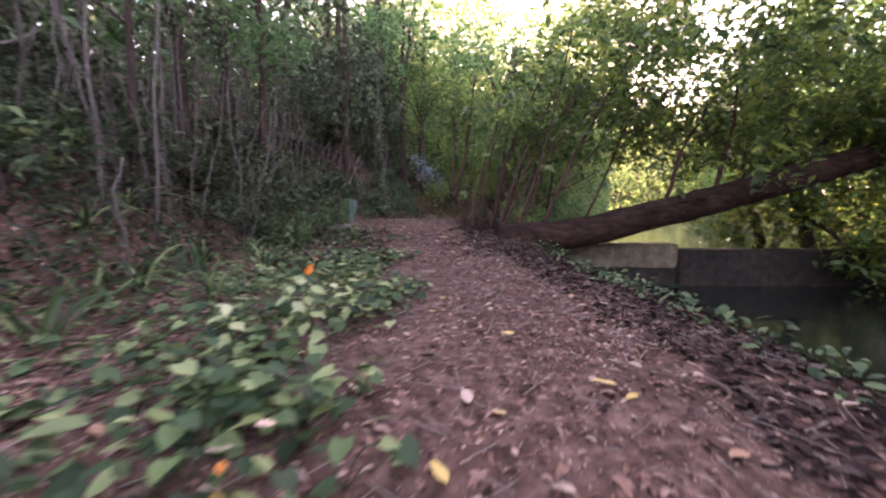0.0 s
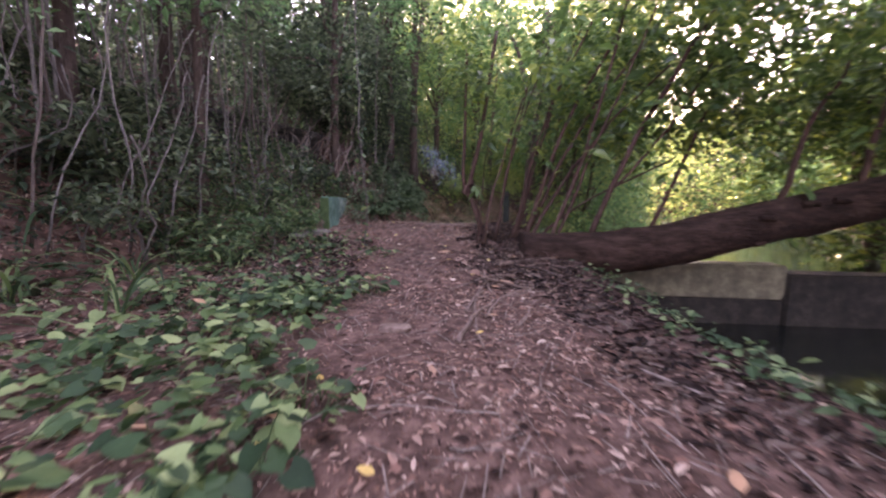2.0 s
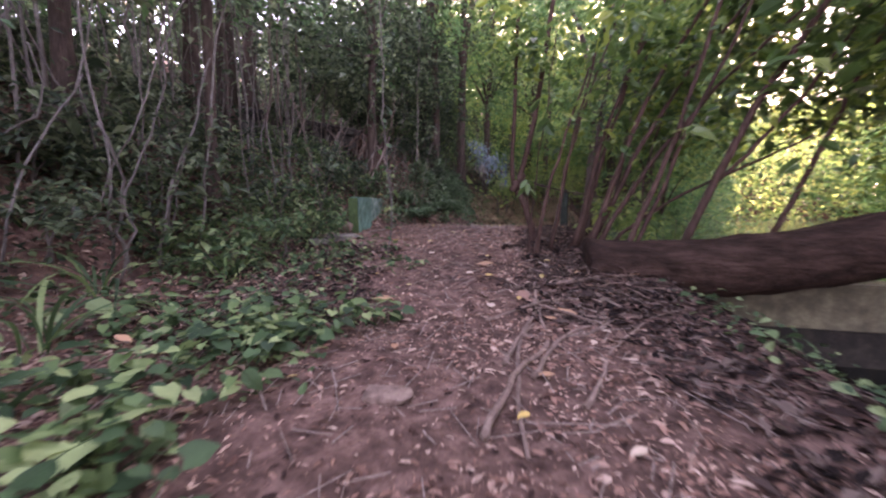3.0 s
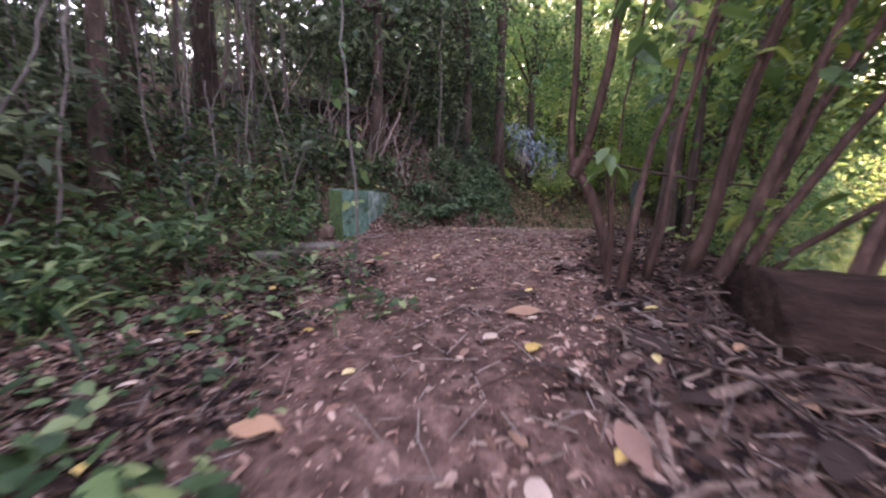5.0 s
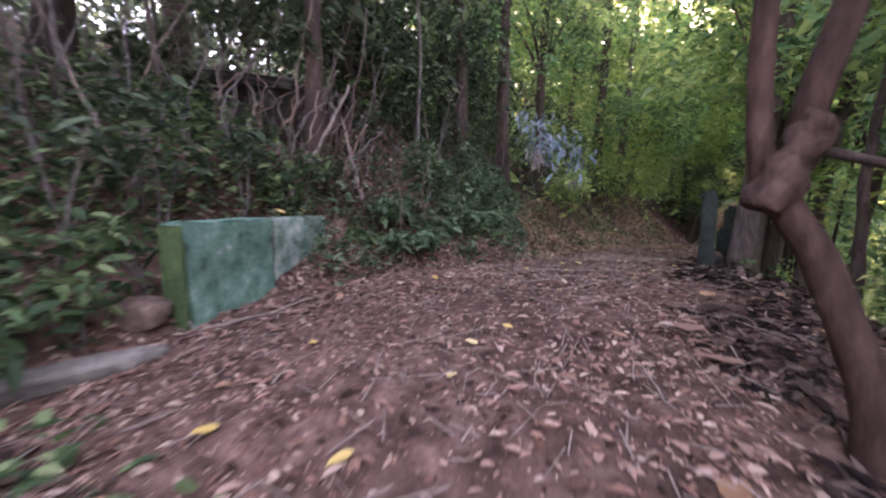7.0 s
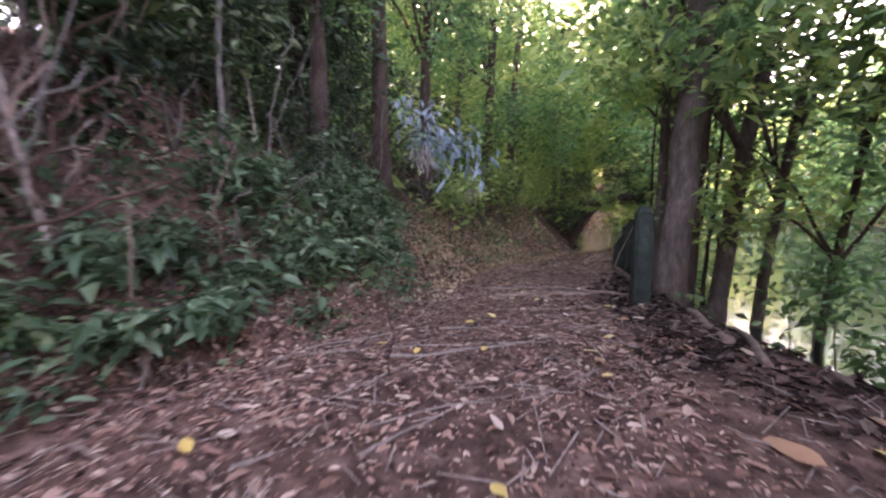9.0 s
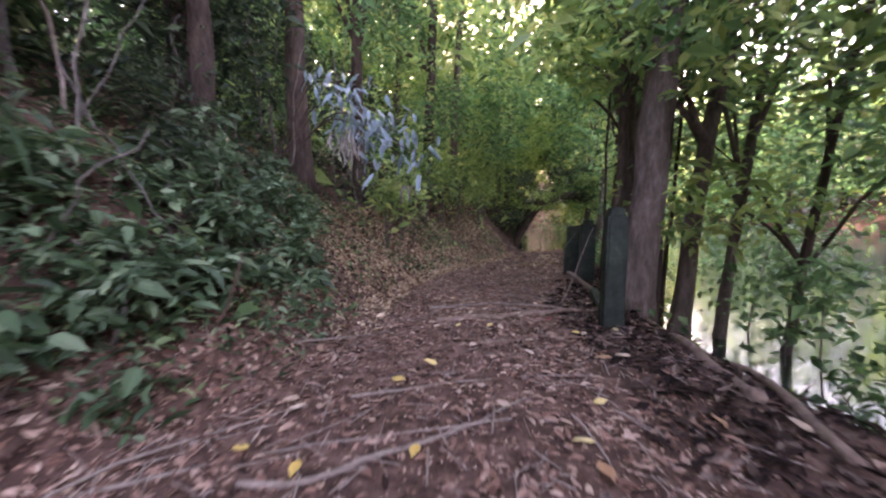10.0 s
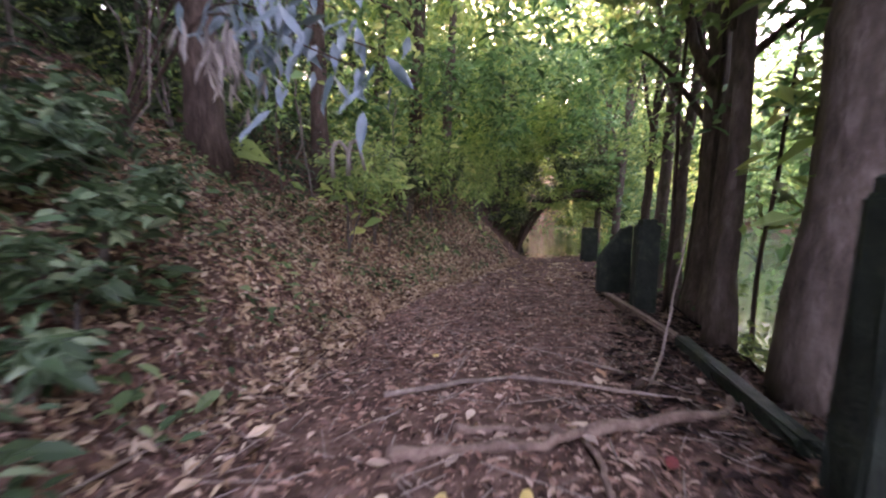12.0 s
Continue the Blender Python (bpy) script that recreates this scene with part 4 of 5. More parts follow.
herbs("ground_cover", "weeds along the river edge", 5000, 1.0, 9, 9.5, 30, lambda x, y: (x > path_right(y) + .1) & (x < path_right(y) + .9), .07, .3, M_COVER, False)


# near creeper plants, leaf by leaf
def leaf_piece(name, size, ratio, material, heart=False):
    v = [(0, 0, 0)]
    n = 7
    side = []
    for i in range(1, n):
        s = i / n
        w = math.sin(math.pi * s ** (.62 if heart else .85)) * ratio * .5
        side.append((s, w))
    back = .1 if heart else 0
    verts = [(back, 0, 0)] + [(s - (back * (1 - s) * 2 if i == 0 else 0), -w, .1 * w + .02 * math.sin(9 * s)) for i, (s, w) in enumerate(side)] + [(1, 0, -.1)] + [(s - (back * (1 - s) * 2 if i == 0 else 0), w, .1 * w - .02 * math.sin(8 * s)) for i, (s, w) in reversed(list(enumerate(side)))]
    rib = [(s, 0, -.05 * s) for s, _ in side]
    k = len(verts)
    verts = verts + rib
    f = []
    for i in range(n - 1):
        l0, l1 = 1 + i, 2 + i
        r0, r1 = k - 1 - i, k - 2 - i
        c0 = k + i
        c1 = k + i + 1 if i < n - 2 else n
        if i == 0:
            f += [(0, c0, l0), (0, r0, c0)]
        if i < n - 2:
            f += [(l0, c0, c1), (l0, c1, l1), (r0, c1, c0), (r0, r1, c1)]
        else:
            f += [(l0, c0, n), (r0, n, c0)]
    return mesh_of(name, np.array(verts) * size, f, material, True)


HEARTS = [leaf_piece("leaf", s, .85, M_CREEPER, True) for s in (.085, .11, .145)]
for i in range(130):
    y = rng.uniform(.9, 7.5)
    edge = -.9 + .25 * math.sin(1.9 * y) + .2 * math.sin(4.1 * y + 1) - .16 * max(y - 5, 0)
    x = edge - abs(rng.normal(0, .9)) + .35
    z = gz(x, y)
    t = thing("creeper", "low creeper with heart-shaped green leaves on the trail side", "plant", "creepers", at=(x, y, z))
    for k in range(int(rng.integers(7, 13))):
        a, d, h = rng.uniform(0, 6.28), rng.uniform(.03, .28), rng.uniform(.06, .26)
        p = (d * math.cos(a), d * math.sin(a), h + gz(x + d * math.cos(a), y + d * math.sin(a)) - z)
        lf = piece("leaf", HEARTS[k % 3], t, "", pose(*p, rng.normal(0, 16), rng.normal(14, 14), math.degrees(a) + rng.normal(0, 40)))
        if k < 3:
            piece("stalk", tube("stalk", [(0, 0, 0), (p[0] * .4, p[1] * .4, p[2] * .8), p], .004, .003, M_MOSS, 5, 4), t)

FALLEN = [leaf_piece("fallen_leaf", s, r, m) for s, r, m in ((.11, .5, M_LEAF_YELLOW), (.1, .55, M_LEAF_PALE), (.13, .5, M_LEAF_RUST), (.09, .6, M_LEAF_YELLOW), (.12, .45, M_LEAF_PALE))]
WORDS = ("yellow fallen leaf lying on the trail", "pale dry fallen leaf on the trail", "rust-brown curled leaf on the trail", "small yellow leaf on brown litter", "long pale leaf lying on the litter")
for i in range(150):
    y = rng.uniform(1.0, 19)
    x = rng.uniform(float(path_left(y)) + .6, float(path_right(y)) - .1)
    k = i % 5
    t = tagged(new("fallen_leaf", FALLEN[k]), WORDS[k], "leaf", "fallen leaves")
    t.matrix_basis = pose(x, y, gz(x, y) + .03, rng.normal(0, 9), rng.normal(0, 9), rng.uniform(0, 360))


for (x, y, size, ratio, m, words, a) in ((.1, 8.78, .13, .6, M_LEAF_YELLOW, "bright yellow leaf lying on the trail", 80), (-.18, 8.87, .14, .55, M_LEAF_PALE, "pale pinkish leaf lying on the trail", 60), (-.13, 9.33, .3, .6, M_LEAF_RUST, "broad rust-brown leaf flattened on the trail", 15), (.23, 7.83, .16, .6, M_LEAF_PALE, "pale yellowish leaf beside the roots", 100), (-1.09, 7.87, .26, .55, M_LEAF_RUST, "broad rust-brown leaf at the plants' edge", 10), (-.92, 9.84, .13, .75, M_LEAF_PALE, "pale round leaf on the trail", 70), (.04, 10.28, .15, .5, M_LEAF_RUST, "brown curled leaf on the trail", 120), (-.23, 1.45, .15, .55, M_LEAF_YELLOW, "pale yellow leaf on the trail", 35), (.14, 1.88, .16, .45, M_LEAF_PALE, "pointed pinkish leaf on the trail", 95), (.02, 1.3, .15, .4, M_LEAF_YELLOW, "yellowish pointed leaf on the trail", 120), (1.05, 2.1, .15, .4, M_LEAF_YELLOW, "long yellow leaf on the dark litter", 160)):
    t = tagged(new("fallen_leaf", leaf_piece("fallen_leaf", size, ratio, m)), words, "leaf", "fallen leaves")
    t.matrix_basis = pose(x, y, gz(x, y) + .035, 5, -4, a)
wl = thing("fallen_leaf", "large white leaf with an orange end resting on creepers", "leaf", "fallen leaves", at=(-.8, 1.24, gz(-.8, 1.24) + .19))
piece("blade", leaf_piece("blade", .13, .75, M_LEAF_PALE, True), wl, "", pose(0, 0, .03, 10, 25, 125))
piece("orange_end", leaf_piece("orange_end", .06, .6, M_ORANGE), wl, "bright orange leaf end", pose(.0, -.015, .0, 0, 20, -60))


# taller seedlings at the trail's start, paled where a sun fleck falls
PALES = [leaf_piece("leaf", s, .55, M_PALE) for s in (.1, .13, .16)]
for (x, y, h, n) in ((-1.0, 2.65, .6, 16), (-1.25, 2.95, .55, 14), (-.85, 3.2, .45, 12), (-1.5, 2.5, .5, 12), (-1.1, 3.6, .4, 12)):
    t = thing("seedling", "leafy seedling with yellow-green leaves paled for sun", "plant", "pale seedlings", at=(x, y, gz(x, y) - .02))
    piece("stem", tube("stem", [(0, 0, 0), (.02, .0, h * .5), (.0, .03, h)], .008, .004, M_MOSS, 8, 5, .03), t)
    for k in range(n):
        a, q = k * 2.4, .35 + .65 * k / n
        piece("leaf", PALES[k % 3] if k % 4 else HEARTS[0], t, "", pose(.03 * math.cos(a), .03 * math.sin(a), h * q, rng.normal(0, 15), rng.uniform(0, 30), math.degrees(a)))
    if y == 2.65:
        piece("orange_leaf", leaf_piece("orange_leaf", .1, .5, M_ORANGE), t, "bright orange young leaf", pose(0, 0, h, 80, -60, 20))


# twigs and roots
def twig(name, label, category, knots, r0, r1, material, group, lift=.5):
    kn = [(x, y, gz(x, y) + (h if (h := (z[0] if z else 0)) else r0 * lift)) for x, y, *z in knots]
    b = np.array(kn[0])
    t = tagged(new(name, tube(name, [np.array(k) - b for k in kn], r0, r1, material, 16, 7, r0 * 1.5, .06)), label, category, group)
    t.location = b
    return t


for kn, r in (([(.68, 19.3), (1.52, 18.5), (1.96, 17.78), (2.32, 17.36)], .016), ([(-1.07, 14.68), (-.75, 14.63), (-.42, 14.81), (-.04, 14.98), (.37, 15.25)], .017), ([(-1.42, 15.01), (-1.11, 15.12), (-.75, 15.24)], .012), ([(.53, 14.98), (.54, 14.71), (.5, 14.55)], .009), ([(-1.91, 14.57), (-1.56, 15.0), (-.94, 15.3)], .011), ([(-1.11, 14.14), (-1.01, 14.32), (-.81, 14.62)], .01), ([(-.52, 3.44), (-.38, 3.73), (-.41, 4.22)], .008), ([(-2.82, 11.5), (-2.5, 12.0), (-2.55, 12.6)], .014), ([(-1.34, 16.47), (-1.2, 16.92), (-.91, 17.89)], .012), ([(.6, 9.7), (1.2, 9.75), (2.0, 9.6)], .012), ([(.75, 9.6), (1.15, 9.0), (1.5, 8.5)], .012), ([(.9, 9.8), (1.25, 9.2), (1.4, 8.7)], .01), ([(1.7, 5.5), (2.0, 5.0), (1.9, 4.3)], .012), ([(-.35, 4.75), (.05, 4.85), (.6, 4.8)], .012), ([(-.6, 4.4), (-.3, 4.9)], .008), ([(-.2, 8.9), (0, 9.3)], .008), ([(-1.5, 13.4), (-.7, 13.9), (-.1, 14.0), (.4, 14.4)], .014), ([(-1.0, 13.5), (-.5, 13.95)], .01), ([(-1.9, 14.6), (-1.0, 14.9), (.2, 15.0)], .012), ([(-.7, 15.4), (.2, 15.6), (.9, 15.5)], .012), ([(.9, 9.2), (1.5, 9.6), (2.2, 9.5)], .02), ([(1.3, 3.9), (1.5, 4.6), (1.35, 5.3)], .012), ([(.0, 17.9), (.9, 18.1), (1.9, 17.6)], .02), ([(-1.3, 16.3), (-.5, 17.0)], .012)):
    twig("fallen_twig", "thin dry twig lying on the leaf litter", "twig", kn, r, r * .5, M_TWIG, "fallen twigs")
for kn, r in (([(.05, 17.36), (.29, 17.32), (.56, 17.28), (.8, 17.3), (1.06, 17.36)], .042), ([(.4, 17.52), (.62, 17.49), (.87, 17.47), (1.03, 17.34)], .034), ([(1.03, 17.34), (.97, 17.1), (.88, 16.93), (.86, 16.6)], .02), ([(1.06, 17.36), (1.45, 17.39), (1.84, 17.42), (2.3, 17.7)], .04), ([(.41, 6.74), (.56, 7.37), (.73, 7.72), (.94, 7.91), (1.42, 7.72)], .02), ([(.68, 8.69), (.71, 7.88), (.52, 7.2), (.5, 6.3), (.56, 5.8)], .022), ([(.43, 8.62), (.59, 8.35), (.67, 8.0), (1.3, 7.6)], .02), ([(1.02, 9.57), (1.15, 9.0), (1.23, 8.66), (1.5, 8.1)], .018), ([(1.7, 15.0), (2.1, 16.0), (2.8, 17.6)], .05), ([(1.5, 14.4), (2.0, 15.2), (2.5, 16.6)], .035), ([(.3, 16.4), (1.1, 16.5), (1.7, 16.3)], .02), ([(.6, 6.6), (.8, 7.2), (1.2, 7.7), (1.7, 7.9)], .02), ([(.35, 5.9), (.5, 6.7), (.75, 7.2), (.7, 7.8)], .025), ([(.5, 7.3), (1.0, 7.4), (1.5, 7.9)], .025), ([(.2, 7.6), (.8, 8.1), (1.5, 8.4)], .02), ([(.9, 6.3), (1.2, 7.1), (1.6, 7.7)], .02), ([(.6, 8.9), (1.1, 9.4), (1.6, 10.4)], .025), ([(.9, 8.6), (1.5, 9.0), (1.9, 9.2)], .03)):
    twig("surface_root", "bare brown tree root crossing the trail", "root", kn, r, r * .55, M_ROOT, "surface roots", .45)


# lianas on the bank
for i in range(130):
    y = rng.uniform(4, 24) if i < 70 else rng.uniform(2.5, 12.5)
    x = float(path_left(y)) - rng.uniform(1.0, 4.2)
    z = gz(x, y) - .03
    h = rng.uniform(1.2, 4.5)
    dx, dy = rng.normal(0, .5), rng.normal(0, .5)
    r = rng.uniform(.008, .024)
    me = tube("liana", [(0, 0, 0), (dx * .2 + rng.normal(0, .15), dy * .2, h * .35), (dx * .7, dy * .7 + rng.normal(0, .15), h * .7), (dx, dy, h)], r, r * .6, M_VINE, 14, 6, .12)
    t = tagged(new("liana", me), "thin grey-brown liana climbing from the bank", "vine", "lianas")
    t.location = (x, y, z)
for kn in ([(-3.5, 13.2, .1), (-3.3, 13.7, .9), (-3.1, 14.0, 1.75)], [(-4.4, 13.6, .2), (-4.6, 14.0, .6), (-5.2, 14.4, 1.0)], [(-3.0, 14.2, .1), (-3.5, 14.4, .8), (-4.2, 14.6, 1.0)]):
    twig("dead_branch", "pale dead branch leaning on the bank", "branch", kn, .03, .018, M_TWIG, "dead branches")

# the hanging plant above the bank, its leaves tinted for sky sheen
SX, SY = -2.5, 19.6
bz = gz(SX, SY)
sil = thing("hanging_plant", "plant with drooping glossy leaves tinted for sky sheen over the bank", "plant", at=(SX, SY, bz))
LONG = [leaf_piece("leaf", s, .24, M_SHEEN) for s in (.18, .24, .3)]
for tip in ((-.7, 18.6, 3.25), (-.5, 18.5, 2.98), (-.02, 18.2, 2.55), (-.28, 18.35, 2.85), (-.55, 18.4, 2.75), (-.15, 18.15, 2.42), (-.9, 18.8, 3.4)):
    b = np.array(tip) - (SX, SY, bz)
    m = b * (.5, .5, .7) + (0, 0, .75)
    pts = curve_pts([(0, 0, 0), m, b], 16)
    piece("branch", tube("branch", [(0, 0, 0), m, b], .014, .005, M_BARK_DARK, 16, 6), sil)
    for k in range(24):
        p = pts[11 + k % 5] + rng.normal(0, .15, 3) + (0, 0, -.05)
        piece("leaf", LONG[k % 3], sil, "", pose(*p, rng.normal(0, 25), rng.uniform(30, 80), rng.uniform(-150, -20)))
n = 60
dry = np.array((1.45, -1.1, 2.6 - bz)) + rng.normal(0, 1, (n, 3)) * (.12, .12, .1)
v, f = leaf_arrays(dry, np.stack([rng.normal(0, .2, n), rng.normal(0, .2, n), -np.ones(n)], 1), rng.normal(size=(n, 3)), np.full(n, .2), np.full(n, .03), True)
piece("dry_leaves", mesh_of("dry_leaves", v, f, M_DRYLEAF), sil, "hanging dry grey leaves")

for dx in (0, .09):
    piece("curled_leaf", tube("curled_leaf", [(2.18 + dx, -1.3, 1.75 - bz), (2.2 + dx, -1.32, 1.98 - bz), (2.26 + dx, -1.3, 2.02 - bz), (2.3 + dx, -1.28, 1.8 - bz)], .018, .012, M_DRYLEAF, 10, 6, .02), sil, "pale curled hanging dry leaf")

# thicket that arches over the far trail
arch = thing("arching_thicket", "dark branches arching over the far trail like a tunnel", "thicket", at=(6.0, 31.0, gz(6.0, 31)))
for k in range(22):
    y0 = rng.uniform(-1.2, 2.2)
    hh = rng.uniform(2.25, 2.9)
    sh = .42 * y0
    piece("branch", tube("branch", [(sh - .5, y0, .0), (sh - .05, y0 + rng.normal(0, .2), hh * .55), (sh + .7, y0 + rng.normal(0, .3), hh * .9), (sh + 1.9, y0 + rng.normal(0, .4), hh + .1), (sh + 3.4, y0, hh * .95), (sh + 4.4, y0, hh * .6)], rng.uniform(.03, .075), .02, M_BARK_DARK, 18, 6, .16), arch)
pos = []
for k in range(70):
    a = rng.uniform(.0, 2.2)
    y0 = rng.uniform(-1.2, 2.2)
    e = rng.uniform(.1, 2.0)
    pos.append(clump((1.9 - (2.4 + e) * math.cos(a) + .42 * y0, y0, .1 + (2.5 + e) * math.sin(a)), .5, 120))
piece("foliage", leaves("foliage", np.concatenate(pos), .14, M_BUSH, .5, .3), arch)
sprays = np.concatenate([clump((rng.uniform(-.6, 4), rng.uniform(-2.2, -.8), rng.uniform(1.9, 3.4)), rng.uniform(.2, .45), 46, .5) for _ in range(34)])
piece("spray", leaves("spray", sprays, .15, M_BRIGHT, .5, .3), arch, "sunlit yellow-green sprays")


def twig_litter(n):
    """Short broken twigs over the trail and the bank."""
    y = rng.uniform(.8, 24, n)
    x = path_left(y) - 2.2 + rng.uniform(0, 1, n) * (path_right(y) - path_left(y) + 2.2)
    a, ln = rng.uniform(0, 3.14, n), .14 * np.exp(rng.normal(0, .5, n))
    dx, dy = np.cos(a) * ln, np.sin(a) * ln
    p0 = np.stack([x, y, ground_z(x, y) + .012], 1)
    p1 = np.stack([x + dx, y + dy, ground_z(x + dx, y + dy) + rng.uniform(.008, .05, n)], 1)
    side = unit(np.stack([-dy, dx, np.zeros(n)], 1)) * rng.uniform(.002, .0055, n)[:, None]
    up = np.array((0, 0, .004))
    v = np.stack([p0 - side, p0 + side, p0 + up, p1 - side, p1 + side, p1 + up], 1).reshape(-1, 3)
    f = np.array([(0, 2, 5), (0, 5, 3), (2, 1, 4), (2, 4, 5), (0, 3, 4), (0, 4, 1)])[None] + (np.arange(n) * 6)[:, None, None]
    return tagged(new("twig_litter", mesh_of("twig_litter", v, f.reshape(-1, 3), M_TWIG)), "short broken twigs scattered over the forest floor", "twigs", kind="stuff")


twig_litter(4200)

# big curled dead leaves by the log
BIG = [leaf_piece("dead_leaf", s, .42, m) for s, m in ((.3, M_HUMUS), (.24, M_LEAF_RUST), (.26, M_LITTER))]
for i, (x, y, a) in enumerate(((.64, 9.1, -40), (.95, 8.9, -30), (1.1, 9.3, 160), (.75, 8.5, 20), (1.3, 8.6, 100), (.5, 8.3, -70), (1.15, 8.2, 60), (1.5, 9.2, -20), (.9, 9.6, 45), (1.35, 10.0, 10), (.85, 7.9, -15), (1.25, 7.2, 80), (-.18, 9.6, 30), (.15, 10.9, 70), (.3, 12.4, -40), (.6, 12.9, 20), (.9, 13.4, 110), (.55, 11.9, 150))):
    t = tagged(new("dead_leaf", BIG[i % 3]), "large curled dead leaf on the dark litter", "leaf", "dead leaves")
    t.matrix_basis = pose(x, y, gz(x, y) + .05, rng.normal(0, 14), rng.normal(4, 10), a)

# heap of broken dark sticks at the trail's edge, before the stems
heap = thing("brush_heap", "heap of dark broken sticks and roots at the trail edge", "sticks", at=(1.4, 9.1, gz(1.4, 9.1)))
for k in range(64):
    bx, by, a, ln = rng.normal(0, .42), rng.normal(0, .42), rng.uniform(0, 6.28), rng.uniform(.25, .8)
    ex, ey = bx + ln * math.cos(a), by + ln * math.sin(a)
    z0, z1 = (gz(1.4 + px, 9.1 + py) - gz(1.4, 9.1) for px, py in ((bx, by), (ex, ey)))
    r = rng.uniform(.005, .016)
    piece("stick", tube("stick", [(bx, by, z0 + .01), ((bx + ex) / 2, (by + ey) / 2, (z0 + z1) / 2 + rng.uniform(.03, .16)), (ex, ey, z1 + rng.uniform(.0, .1))], r, r * .5, (M_BARK_DARK, M_BARK_RED, M_BARK_DARK, M_ROOT)[k % 4], 8, 5, .05), heap)

# the leafy vine that hangs beside the trail
hv = thing("climbing_vine", "hanging vine with small yellow-green leaves beside the trail", "vine", at=(-1.5, 9.5, gz(-1.5, 9.5)))
vp = [(0, 0, 0), (.05, .02, .8), (-.05, .1, 1.8), (-.15, .25, 3.2), (-.2, .3, 4.6)]
piece("stem", tube("stem", vp, .012, .008, M_VINE, 24, 6, .08), hv)
pts = curve_pts(vp, 40)
SMALL = [leaf_piece("leaf", s, .7, M_CREEPER, True) for s in (.06, .08, .1)]
for k in range(96):
    p = pts[int(rng.integers(0, 30))] + rng.normal(0, .07, 3) * (1, 1, .4)
    p[2] = max(p[2], .03)
    piece("leaf", SMALL[k % 3], hv, "", pose(*p, rng.normal(0, 30), rng.uniform(0, 60), rng.uniform(0, 360)))
rv = thing("trailing_vine", "yellow-green vine trailing over the forest floor", "vine", at=(-1.0, 9.0, gz(-1.0, 9.0)))
for kn in ([(0, 0, .02), (-.15, .3, .12), (-.45, .5, .05)], [(0, 0, .02), (.15, .25, .1), (.1, .6, .04)], [(-.1, -.3, .03), (-.35, .1, .14), (-.3, .7, .06)], [(-.5, -.2, .03), (-.2, .1, .12), (.05, .45, .05)]):
    piece("stem", tube("stem", kn, .006, .004, M_MOSS, 10, 5, .05), rv)
    q = curve_pts(kn, 12)
    for k in range(9):
        piece("leaf", SMALL[k % 3], rv, "", pose(*(q[k + 1] + rng.normal(0, .05, 3) * (1, 1, .3) + (0, 0, .03)), rng.normal(0, 20), rng.uniform(0, 40), rng.uniform(0, 360)))

# pale stems tangled above the retaining wall
for i in range(32):
    y = rng.uniform(11.6, 16.5)
    x = float(path_left(y)) - rng.uniform(.9, 2.6)
    h = rng.uniform(.7, 2.4)
    dx, dy = rng.normal(0, .45), rng.normal(0, .45)
    r = rng.uniform(.008, .02)
    t = tagged(new("liana", tube("liana", [(0, 0, 0), (dx * .5, dy * .4, h * .55), (dx, dy, h)], r, r * .5, M_TWIG if i % 2 else M_VINE, 10, 6, .1)), "pale bare stem tangled above the wall", "vine", "lianas")
    t.location = (x, y, gz(x, y) - .03)
# heap of bare roots and dead vines hanging under the ruined wall
tangle = thing("root_tangle", "heap of bare brown roots and dead vines hanging down the bank", "roots", at=(-3.9, 14.4, gz(-3.9, 14.4)))
for k in range(110):
    bx, by = rng.normal(0, .75), rng.normal(0, .5)
    z0 = gz(-3.9 + bx, 14.4 + by) - gz(-3.9, 14.4)
    lean, hh = rng.normal(.0, .35), rng.uniform(.5, 1.35)
    r = rng.uniform(.006, .02)
    piece("root", tube("root", [(bx, by, z0 - .03), (bx + lean * .4, by - rng.uniform(0, .25), z0 + hh * .5), (bx + lean, by + rng.uniform(0, .4), z0 + hh)], r, r * .5, M_ROOT if k % 4 == 0 else M_BARK_RED if k % 2 else M_VINE, 9, 5, .12), tangle)
stick = tagged(new("leaning_stick", tube("leaning_stick", [(0, 0, 0), (.35, .28, .42), (.85, .7, 1.05)], .011, .007, M_TWIG, 10, 6, .03)), "thin pale stick leaning against the edging", "stick")
stick.location = (1.75, 17.8, gz(1.75, 17.8) - .02)
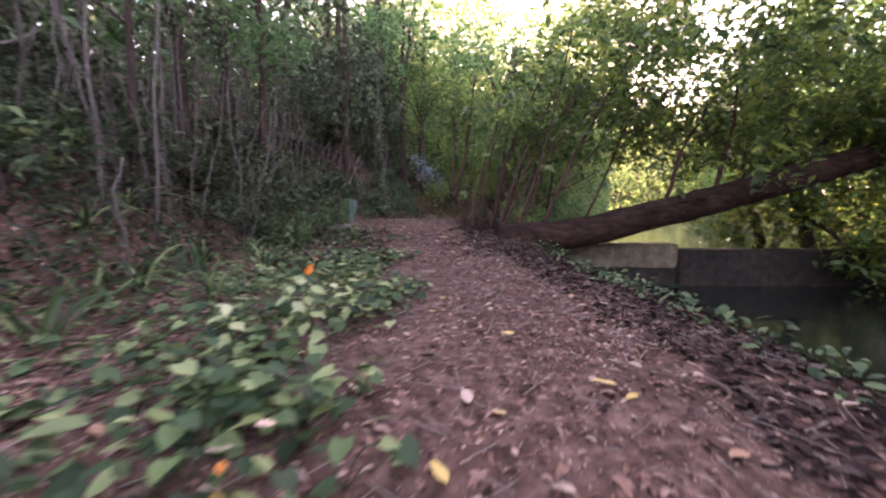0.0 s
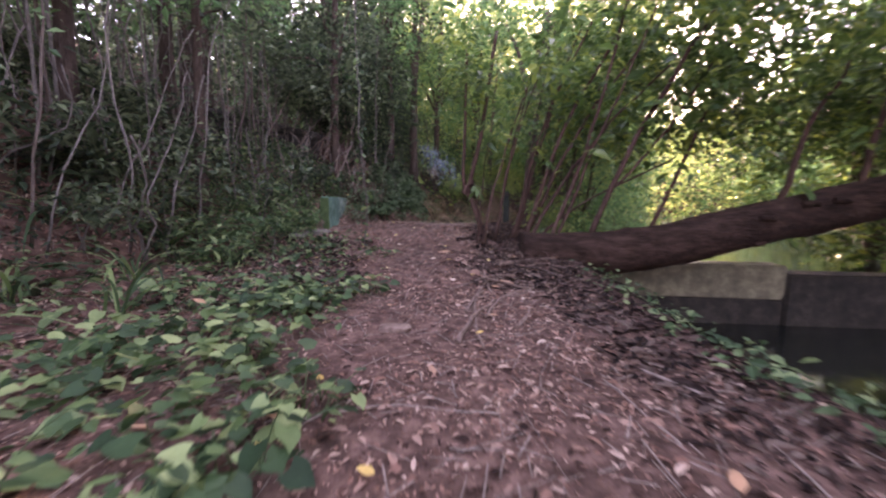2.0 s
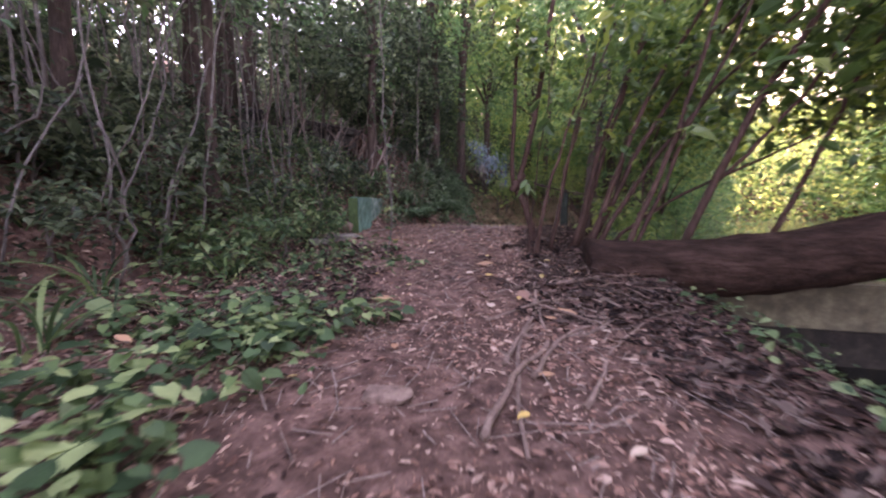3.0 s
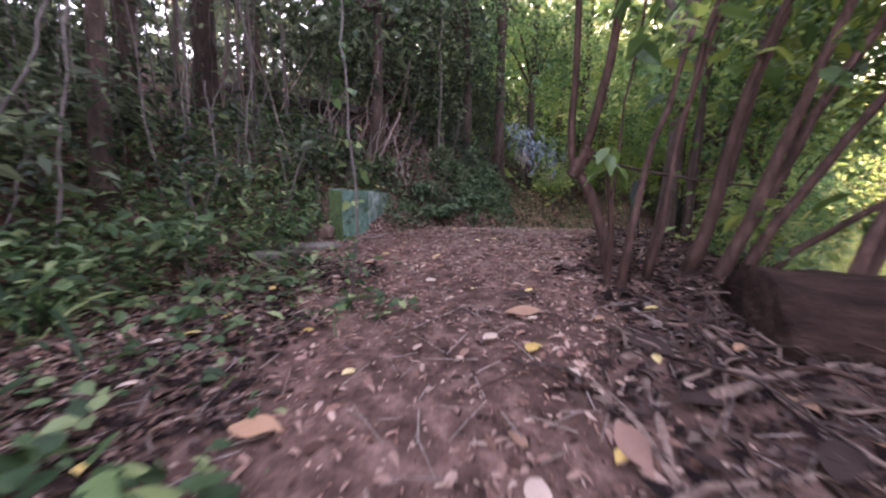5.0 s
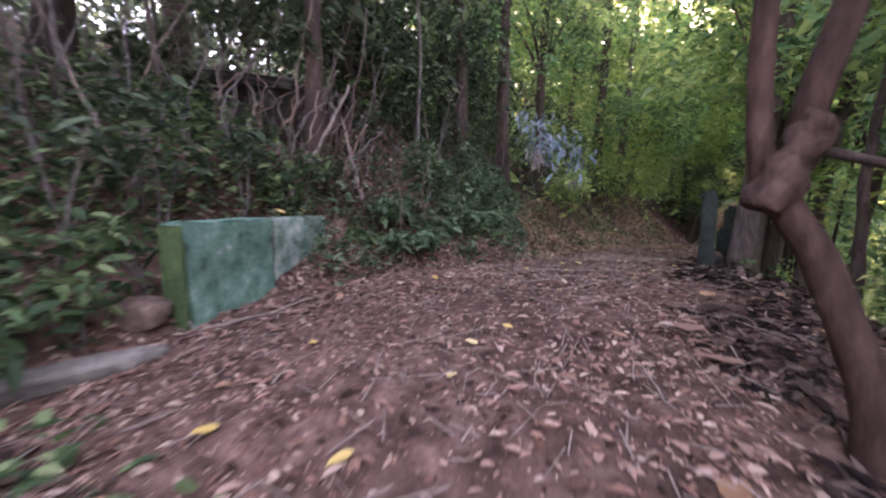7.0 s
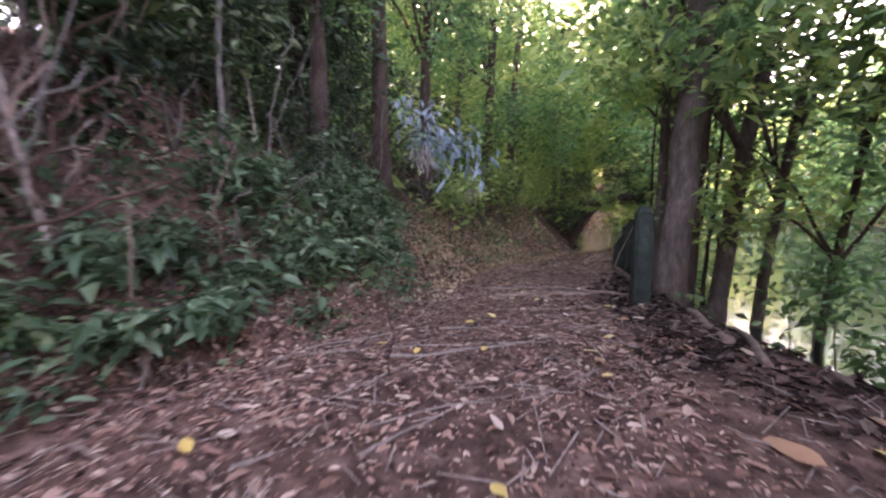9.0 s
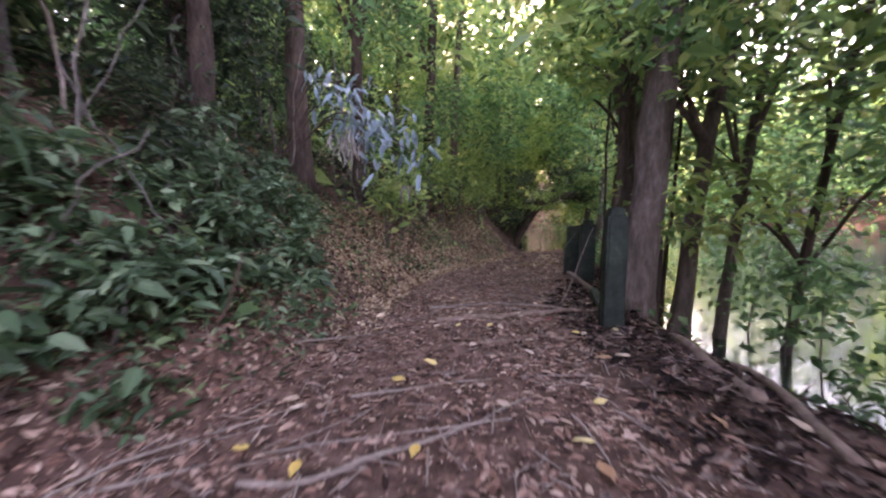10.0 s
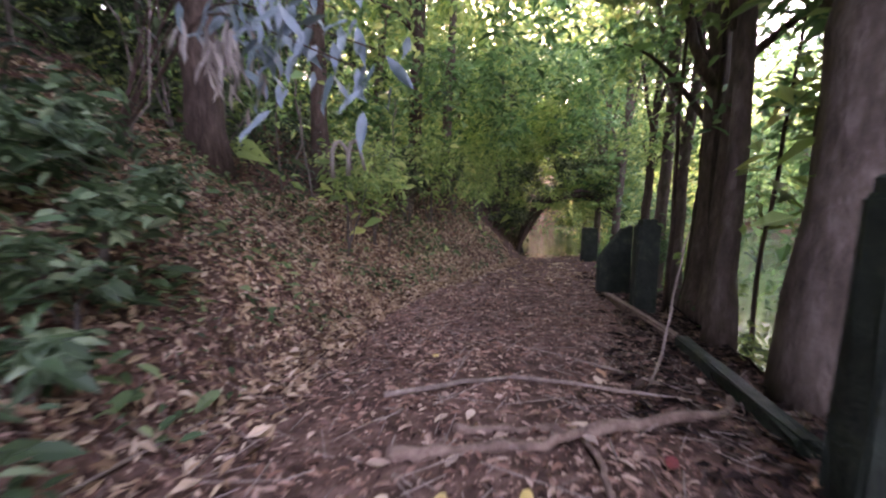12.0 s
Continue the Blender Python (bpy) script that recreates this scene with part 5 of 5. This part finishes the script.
for (x, y, z, a, m) in ((-.72, 1.32, .26, 60, 1), (-2.2, 6.1, .28, 10, 2), (-3.9, 10.55, 1.35, 70, 2), (-2.75, 12.2, 1.42, 20, 0), (-2.8, 12.6, 1.42, 100, 3)):
    t = tagged(new("fallen_leaf", FALLEN[m]), WORDS[m].replace("on the trail", "on the plants").replace("on brown litter", "on the wall"), "leaf", "fallen leaves")
    base = max(gz(x, y), -9) if y < 12 else 0
    t.matrix_basis = pose(x, y, base + z if y < 9 else z, 10, 20, a)


# tall grass with long arching blades at the foot of the bank
def blade(length, arch, width):
    s = np.linspace(0, 1, 9)
    x, z = length * (s * .35 + arch * s ** 2 * .5), length * (s * .85 - arch * .75 * s ** 2.4)
    w = width * np.sin(np.pi * np.clip(s * .9 + .08, 0, 1)) ** .7
    v = np.concatenate([np.stack([x, -w, z + w * .3], 1), np.stack([x, 0 * w, z], 1), np.stack([x, w, z + w * .3], 1)])
    i = np.arange(8)
    f = np.concatenate([np.stack([i, i + 1, i + 10, i + 9], 1), np.stack([i + 9, i + 10, i + 19, i + 18], 1)])
    return mesh_of("blade", v, f, M_CREEPER, True)


BLADES = [blade(l, a, w) for l, a, w in ((1.0, .7, .016), (1.3, .9, .02), (.8, .5, .014), (1.15, 1.0, .018))]
for i, (x, y) in enumerate(((-2.9, 2.6), (-3.3, 3.4), (-2.7, 4.2), (-3.4, 5.0), (-3.1, 6.2), (-3.7, 7.1), (-3.5, 4.2), (-4.0, 6.0), (-3.2, 8.2), (-4.2, 3.0), (-4.5, 4.6), (-4.8, 7.2), (-4.3, 8.3), (-5.0, 5.8), (-3.9, 1.9), (-2.8, 15.6), (-3.3, 17.2))):
    t = thing("grass_clump", "tall grass clump with long arching green blades", "grass", "grass clumps", at=(x, y, gz(x, y) - .02))
    for k in range(13):
        piece("blade", BLADES[(i + k) % 4], t, "", pose(rng.normal(0, .05), rng.normal(0, .05), 0, rng.normal(0, 10), rng.normal(0, 10), k * 137.5 + rng.uniform(0, 30)))

red = tagged(new("fallen_leaf", leaf_piece("fallen_leaf", .1, .55, M_LEAF_RED)), "dark red fallen leaf beside the roots", "leaf", "fallen leaves")
red.matrix_basis = pose(1.25, 17.0, gz(1.25, 17.0) + .03, 6, -8, 40)
